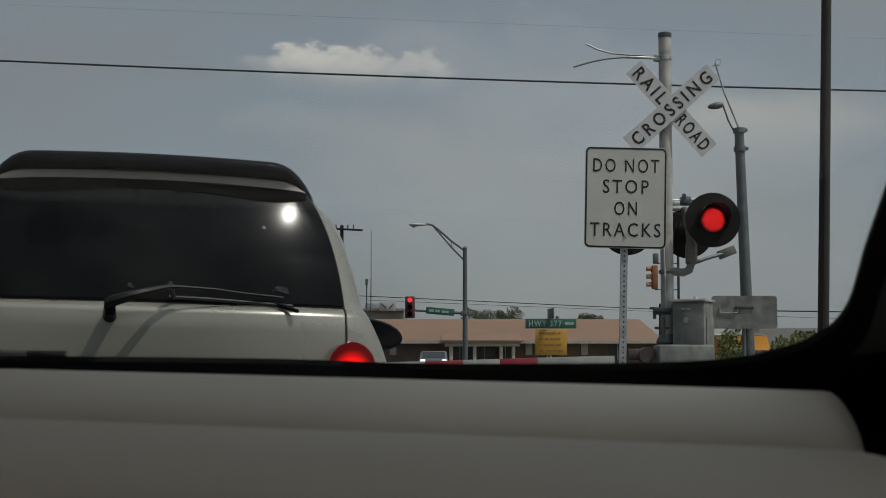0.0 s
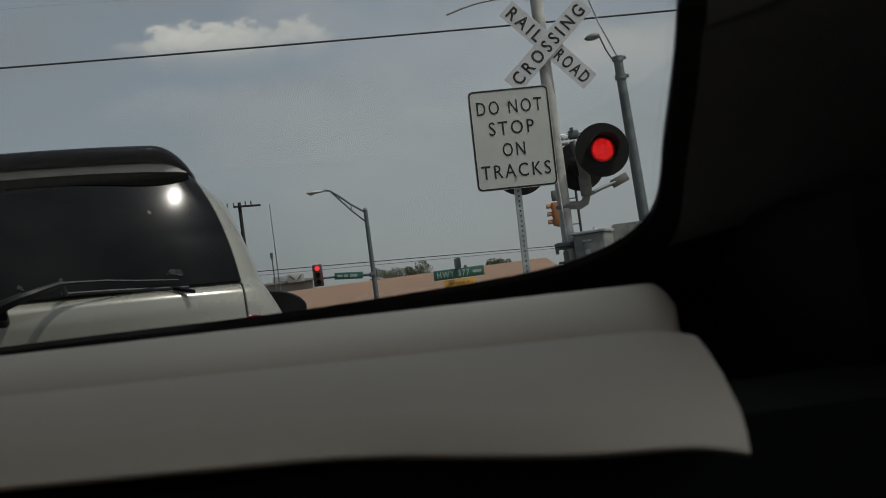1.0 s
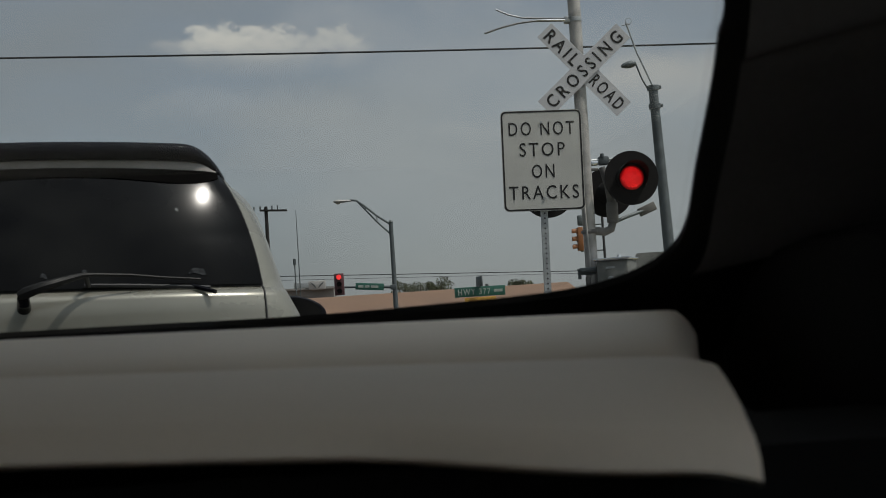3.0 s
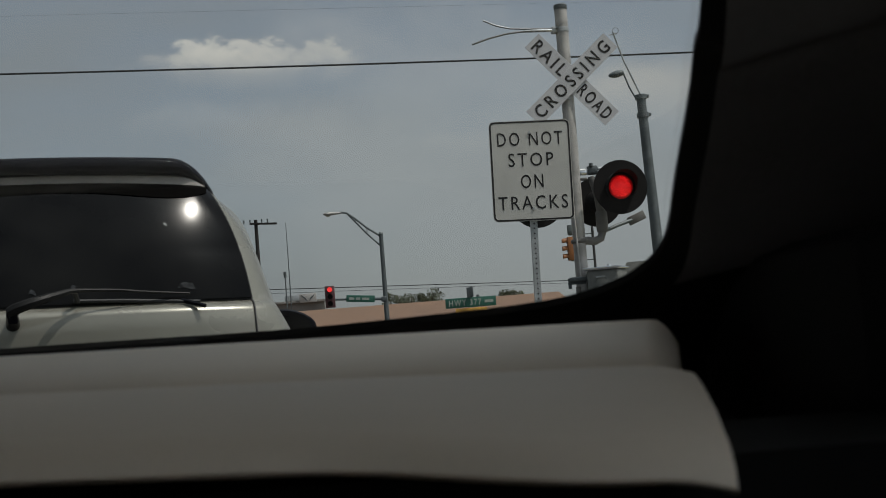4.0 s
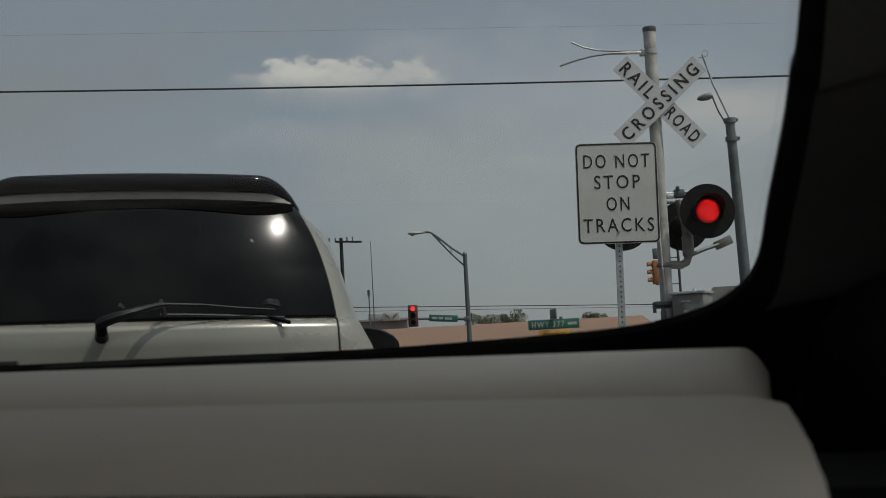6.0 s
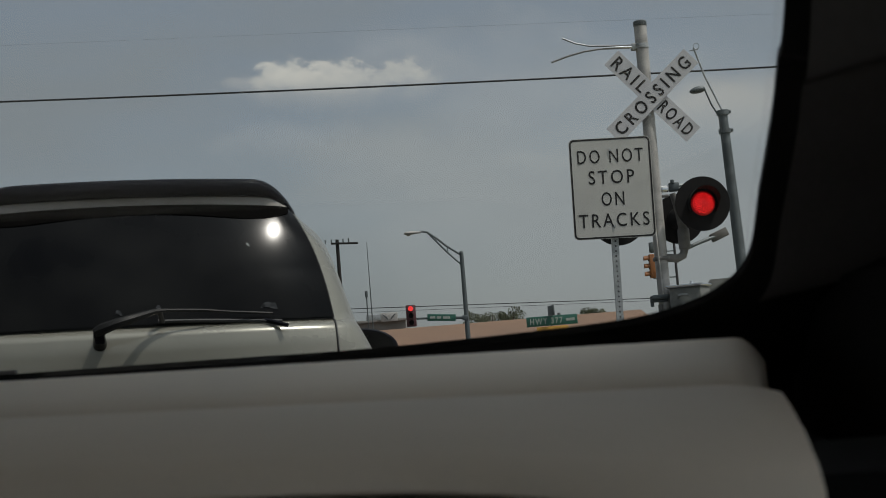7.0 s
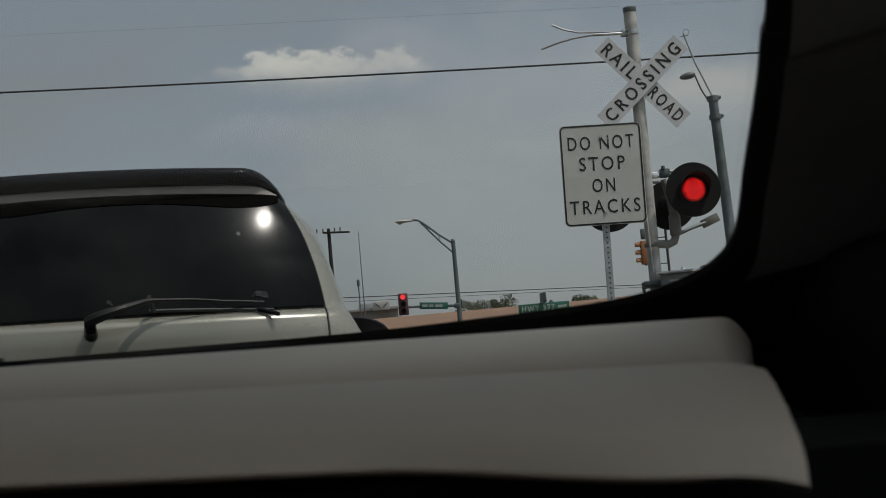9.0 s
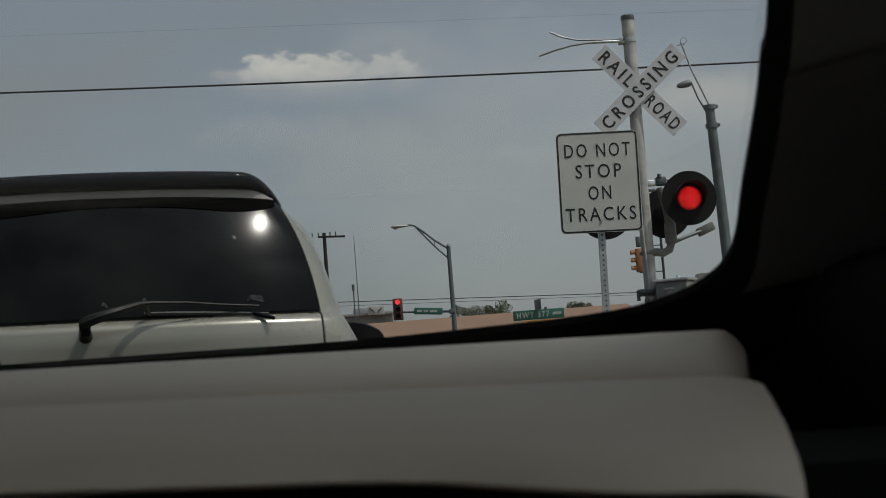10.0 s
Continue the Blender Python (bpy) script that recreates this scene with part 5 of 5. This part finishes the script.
# ---- the car that carries the camera ----
def build_own_car():
    c = thing("own_car", street(0, 0), "dark saloon car seen from its front seat", "car")

    # dashboard: far panel, near panel, and the roll of the lip
    def sheet(profile, right, left, wave=0.0, rise=0.0, ends=0.03, lip=0.028, sag=0.0, front=0.0):
        """A dash panel: its profile swept to the left, skewed with the car, drooping at the right end."""
        rings = []
        n = 60
        for i in range(n + 1):
            k = (i / n) ** 2.2
            ring = []
            for v, z in profile:
                u = right(v) + (left - right(v)) * k
                d = min(1.3, (right(v) - u) / 0.45)
                roll = max(0.0, 1 - (right(v) - u) / lip)
                e = min(1.0, max(0.0, (0.098 - u) / 0.08))
                shift = front * (-0.28 + e * e * (3 - 2 * e)) * min(1.0, max(0.0, (0.48 - v) / 0.135))
                ring.append((u, v + shift + 0.10 * min(0.5, right(v) - u) + bow(u) * wave * (v - profile[0][0] + 0.02) / 0.14, z + 0.20 * shift + rise * d - ends * roll ** 2 - sag * max(0.0, 1 - (v - profile[2][0]) / 0.1) * math.exp(-(right(v) - u) / 0.22)))
            rings.append(ring)
        return rings

    def bow(u):
        """How much further forward the dash runs towards the middle of the car."""
        x = (0.17 - u) / 0.8
        return 0.30 * (1 - (1 - min(1.0, max(0.0, x))) ** 2)

    far = [(0.512, 0.978), (0.513, 0.9890), (0.5165, 0.9960), (0.524, 1.0012), (0.538, 1.0052), (0.560, 1.0086), (0.585, 1.0115), (0.61, 1.0140), (0.635, 1.0147), (0.65, 1.0130), (0.657, 1.003), (0.66, 0.96), (0.50, 0.95)]
    near = [(0.42, 0.9740), (0.36, 0.9752), (0.336, 0.9758), (0.3315, 0.9775), (0.334, 0.9828), (0.345, 0.9870), (0.38, 0.9925), (0.42, 0.9958), (0.455, 0.9978), (0.475, 0.9976), (0.490, 0.9962), (0.501, 0.9938), (0.508, 0.9900), (0.511, 0.982), (0.50, 0.94)]
    part("dash_top", loft(sheet(far, lambda v: 0.026 + 0.252 * v, -1.30, 0.28, 0.010, 0.012, 0.012)), "dash", c, "grey vinyl dash top", sharp=60)
    part("dash_pad", loft(sheet(near, lambda v: 0.0655 + 0.183 * v, -1.30, 0.0, 0.014, 0.003, 0.02, 0.003, 0.017)), "dash", c, "padded grey dash front", sharp=60)
    part("glovebox_face", loft([[(0.30, 0.375, 0.52), (0.30, 0.375, 0.974), (0.30, 0.50, 0.974), (0.30, 0.50, 0.52)], [(-1.32, 0.43, 0.52), (-1.32, 0.43, 0.976), (-1.32, 0.55, 0.976), (-1.32, 0.50, 0.52)]]), "black_trim", c, "black lower dash", smooth=False)
    part("dash_end_cap", grid(lambda u, v: (0.10 + 0.30 * u, 0.22 + 0.62 * v, 0.935 + 0.055 * v ** 1.5 - 0.01 * u), 10, 12, 0.02, (0, 0, -1)), "frit", c, "black plastic dash end")

    # windscreen: a raked sheet whose lower edge sweeps back to the pillars
    def edge(s):
        """The border of the clear glass: along the sill, round the corner, up the pillar. s from 0 to 1."""
        pts = [(-1.250, 0.750, 1.034), (-0.800, 0.980, 1.031), (-0.195, 0.970, 1.027), (-0.027, 0.845, 1.0233), (0.071, 0.747, 1.0235), (0.129, 0.693, 1.0253), (0.156, 0.662, 1.0302), (0.173, 0.641, 1.0385), (0.181, 0.622, 1.0512), (0.182, 0.595, 1.077), (0.181, 0.555, 1.105), (0.179, 0.530, 1.122), (0.180, 0.510, 1.148), (0.188, 0.440, 1.330)]
        n = len(pts) - 1
        k = min(n - 1, int(s * n))
        f = s * n - k
        p = [Vector(pts[max(0, min(n, k + j))]) for j in (-1, 0, 1, 2)]
        return 0.5 * (2 * p[1] + (p[2] - p[0]) * f + (2 * p[0] - 5 * p[1] + 4 * p[2] - p[3]) * f * f + (3 * p[1] - p[0] - 3 * p[2] + p[3]) * f ** 3)

    def outward(s):
        t = (edge(min(1, s + 0.005)) - edge(max(0, s - 0.005))).normalized()
        n = Vector((0.25, 0.50, 0.85)).normalized()
        o = n.cross(t)
        return o.normalized()
    N = 90
    part("windscreen_border", grid(lambda u, v: edge(u) + outward(u) * (0.075 - 0.058 * min(1.0, max(0.0, (u - 0.60) / 0.12))) * v, N, 4, 0.004, (0, 0.3, 0.9)), "frit", c, "black border of the windscreen")
    # milky strip added for the bright reflection at the glass edge
    part("edge_halo", grid(lambda u, v: edge(0.62 + 0.38 * u) - outward(0.62 + 0.38 * u) * 0.0035 * v + Vector((0, 0.004, 0)), 50, 2, 0.001, (0, 0.3, 0.9)), "clear_halo", c, "milky strip standing for the bright glass edge along the pillar").visible_shadow = False
    # pillar trim, door corner, roof
    def pillar(u, v):
        oval = ((v - 0.30) / 0.10) ** 2 + ((u - 0.80) / 0.07) ** 2
        dent = 0.010 * math.exp(-((oval - 1.0) / 0.6) ** 2)
        return edge(0.57 + 0.43 * u) + Vector((0.008 + 0.34 * v, -0.03 * math.sin(v * 1.6) - 0.09 * v - dent, -0.012 + 0.02 * math.sin(v * 3)))
    part("pillar_trim", grid(pillar, 60, 40, 0.01, (0.3, 0.9, 0)), "trim_dark", c, "dark grey pillar trim")
    part("door_card", grid(lambda u, v: (0.34 + 0.04 * math.sin(v * 3), 0.80 - 1.65 * u, 0.35 + 0.62 * v), 12, 10, 0.03, (1, 0, 0)), "black_trim", c, "black door lining")
    part("pillar_foot", box((0.375, 0.60, 0.975), (0.32, 0.24, 0.14), 0.02), "black_trim", c, "black plastic corner at the pillar foot")
    part("cowl_end", box((0.28, 0.745, 0.96), (0.20, 0.08, 0.09), 0.01), "black_trim", c)
    part("door_corner", box((0.34, 0.50, 1.02), (0.12, 0.46, 0.16), 0.03), "black_trim", c)
    lx = -1.36
    part("door_card", grid(lambda u, v: (lx - 0.02 * math.sin(v * 3), 0.75 - 1.6 * u, 0.35 + 0.62 * v), 12, 10, 0.03, (-1, 0, 0)), "seat_cloth", c, "beige grey door lining")
    # roof runs unseen past the windscreen top to keep sun off the dash
    part("roof_lining", grid(lambda u, v: (-1.32 + 1.80 * u, 0.55 + 0.50 * math.sin(u * math.pi) ** 2 * (1 - v) - 2.36 * v, 1.40 + 0.04 * math.sin(u * math.pi) - 0.06 * (2 * v - 1) ** 4), 14, 14, 0.012, (0, 0, 1)), "headliner", c, "grey cloth roof lining, its unseen front drawn out as a sunshade")
    part("roof", grid(lambda u, v: (-1.35 + 1.84 * u, 0.57 + 0.50 * math.sin(u * math.pi) ** 2 * (1 - v) - 2.41 * v, 1.425 + 0.045 * math.sin(u * math.pi) - 0.06 * (2 * v - 1) ** 4), 14, 14, 0.01, (0, 0, 1)), "car_paint", c)
    # glass sheet between the border's two sides
    gl = part("windscreen", grid(lambda u, v: Vector((-1.30 + 1.58 * u - 0.06 * v * (2 * u - 1), 0.70 + 0.30 * math.sin(math.pi * (u * 0.86 + 0.07)) - 0.24 * v, 1.0 + 0.40 * v)), 16, 8, 0.004, (0, 0.4, 0.9)), "windscreen", c, "clear windscreen")
    gl.visible_shadow = False
    # a wiper lying along the sill outside
    wp = part("wiper", tube([(-0.85, 1.09, 1.033), (-0.45, 1.08, 1.032), (-0.300, 1.06, 1.0300)], [0.009, 0.008, 0.005], 8), "rubber", c, "resting black wiper")
    part("wiper_tip", box((-0.312, 1.055, 1.0335), (0.03, 0.006, 0.005), 0.001), "rubber", wp)
    # body
    def flank(u, v, sx):
        w = 0.86 - 0.10 * max(0, v - 0.62) ** 1.2
        y = 2.05 - 4.6 * u
        z = 0.30 + 0.68 * v
        pinch = 0.10 * max(0, (abs(y - (-0.25)) - 1.7) / 0.6) ** 2
        return (-0.5 + sx * (w - pinch), y, z)
    for sx in (-1, 1):
        part("body_side", grid(lambda u, v: flank(u, v, sx), 24, 10, 0.03, (-sx, 0, 0)), "car_paint", c)
        for y in (1.25, -1.35):
            w = part("wheel", tube([(-0.5 + sx * 0.64, y, 0.31), (-0.5 + sx * 0.68, y, 0.31), (-0.5 + sx * 0.84, y, 0.31), (-0.5 + sx * 0.875, y, 0.31)], [0.28, 0.31, 0.31, 0.28], 24), "rubber", c)
            part("rim", tube([(-0.5 + sx * 0.83, y, 0.31), (-0.5 + sx * 0.882, y, 0.31)], [0.19, 0.18], 18), "chrome", w)
        part("rear_pillar", tube([(-0.5 + sx * 0.80, -1.75, 0.95), (-0.5 + sx * 0.66, -1.55, 1.41)], [0.09, 0.05], 8), "trim_dark", c)
        part("centre_pillar", tube([(-0.5 + sx * 0.83, -0.55, 0.9), (-0.5 + sx * 0.70, -0.55, 1.42)], [0.055, 0.045], 8), "trim_dark", c)
    part("front_pillar", tube([(-1.20, 0.74, 1.0), (-1.16, 0.60, 1.41)], [0.05, 0.04], 8), "trim_dark", c)
    part("bonnet", grid(lambda u, v: (-1.30 + 1.6 * u, 1.06 - 0.25 * (2 * u - 1) ** 2 + 1.0 * v, 0.955 - 0.14 * v - 0.03 * (2 * u - 1) ** 4), 14, 10, 0.02, (0, 0, -1)), "car_paint", c)
    part("front_end", box((-0.5, 2.06, 0.56), (1.6, 0.22, 0.5), 0.09), "car_paint", c)
    part("boot", box((-0.5, -2.15, 0.68), (1.6, 0.85, 0.6), 0.12), "car_paint", c)
    part("floor_pan", box((-0.5, -0.3, 0.27), (1.6, 4.0, 0.06), 0.01), "seat_cloth", c)
    part("bulkhead", box((-0.5, 0.74, 0.62), (1.66, 0.06, 0.62), 0.01), "black_trim", c)
    rear = part("rear_glass", grid(lambda u, v: (-1.16 + 1.32 * u, -1.95 + 0.35 * v, 0.98 + 0.42 * v), 6, 4, 0.004, (0, -0.7, 0.7)), "windscreen", c)
    rear.visible_shadow = False
    for sx, u0 in ((1, -0.12), (-1, -0.88)):
        st = part("seat", box((u0, -0.42, 0.52), (0.5, 0.5, 0.16), 0.06), "seat_cloth", c)
        part("seat_back", box((u0, -0.74, 0.86), (0.48, 0.14, 0.6), 0.06), "seat_cloth", st)
        part("headrest", box((u0, -0.80, 1.22), (0.26, 0.1, 0.16), 0.04), "seat_cloth", st)


build_own_car()
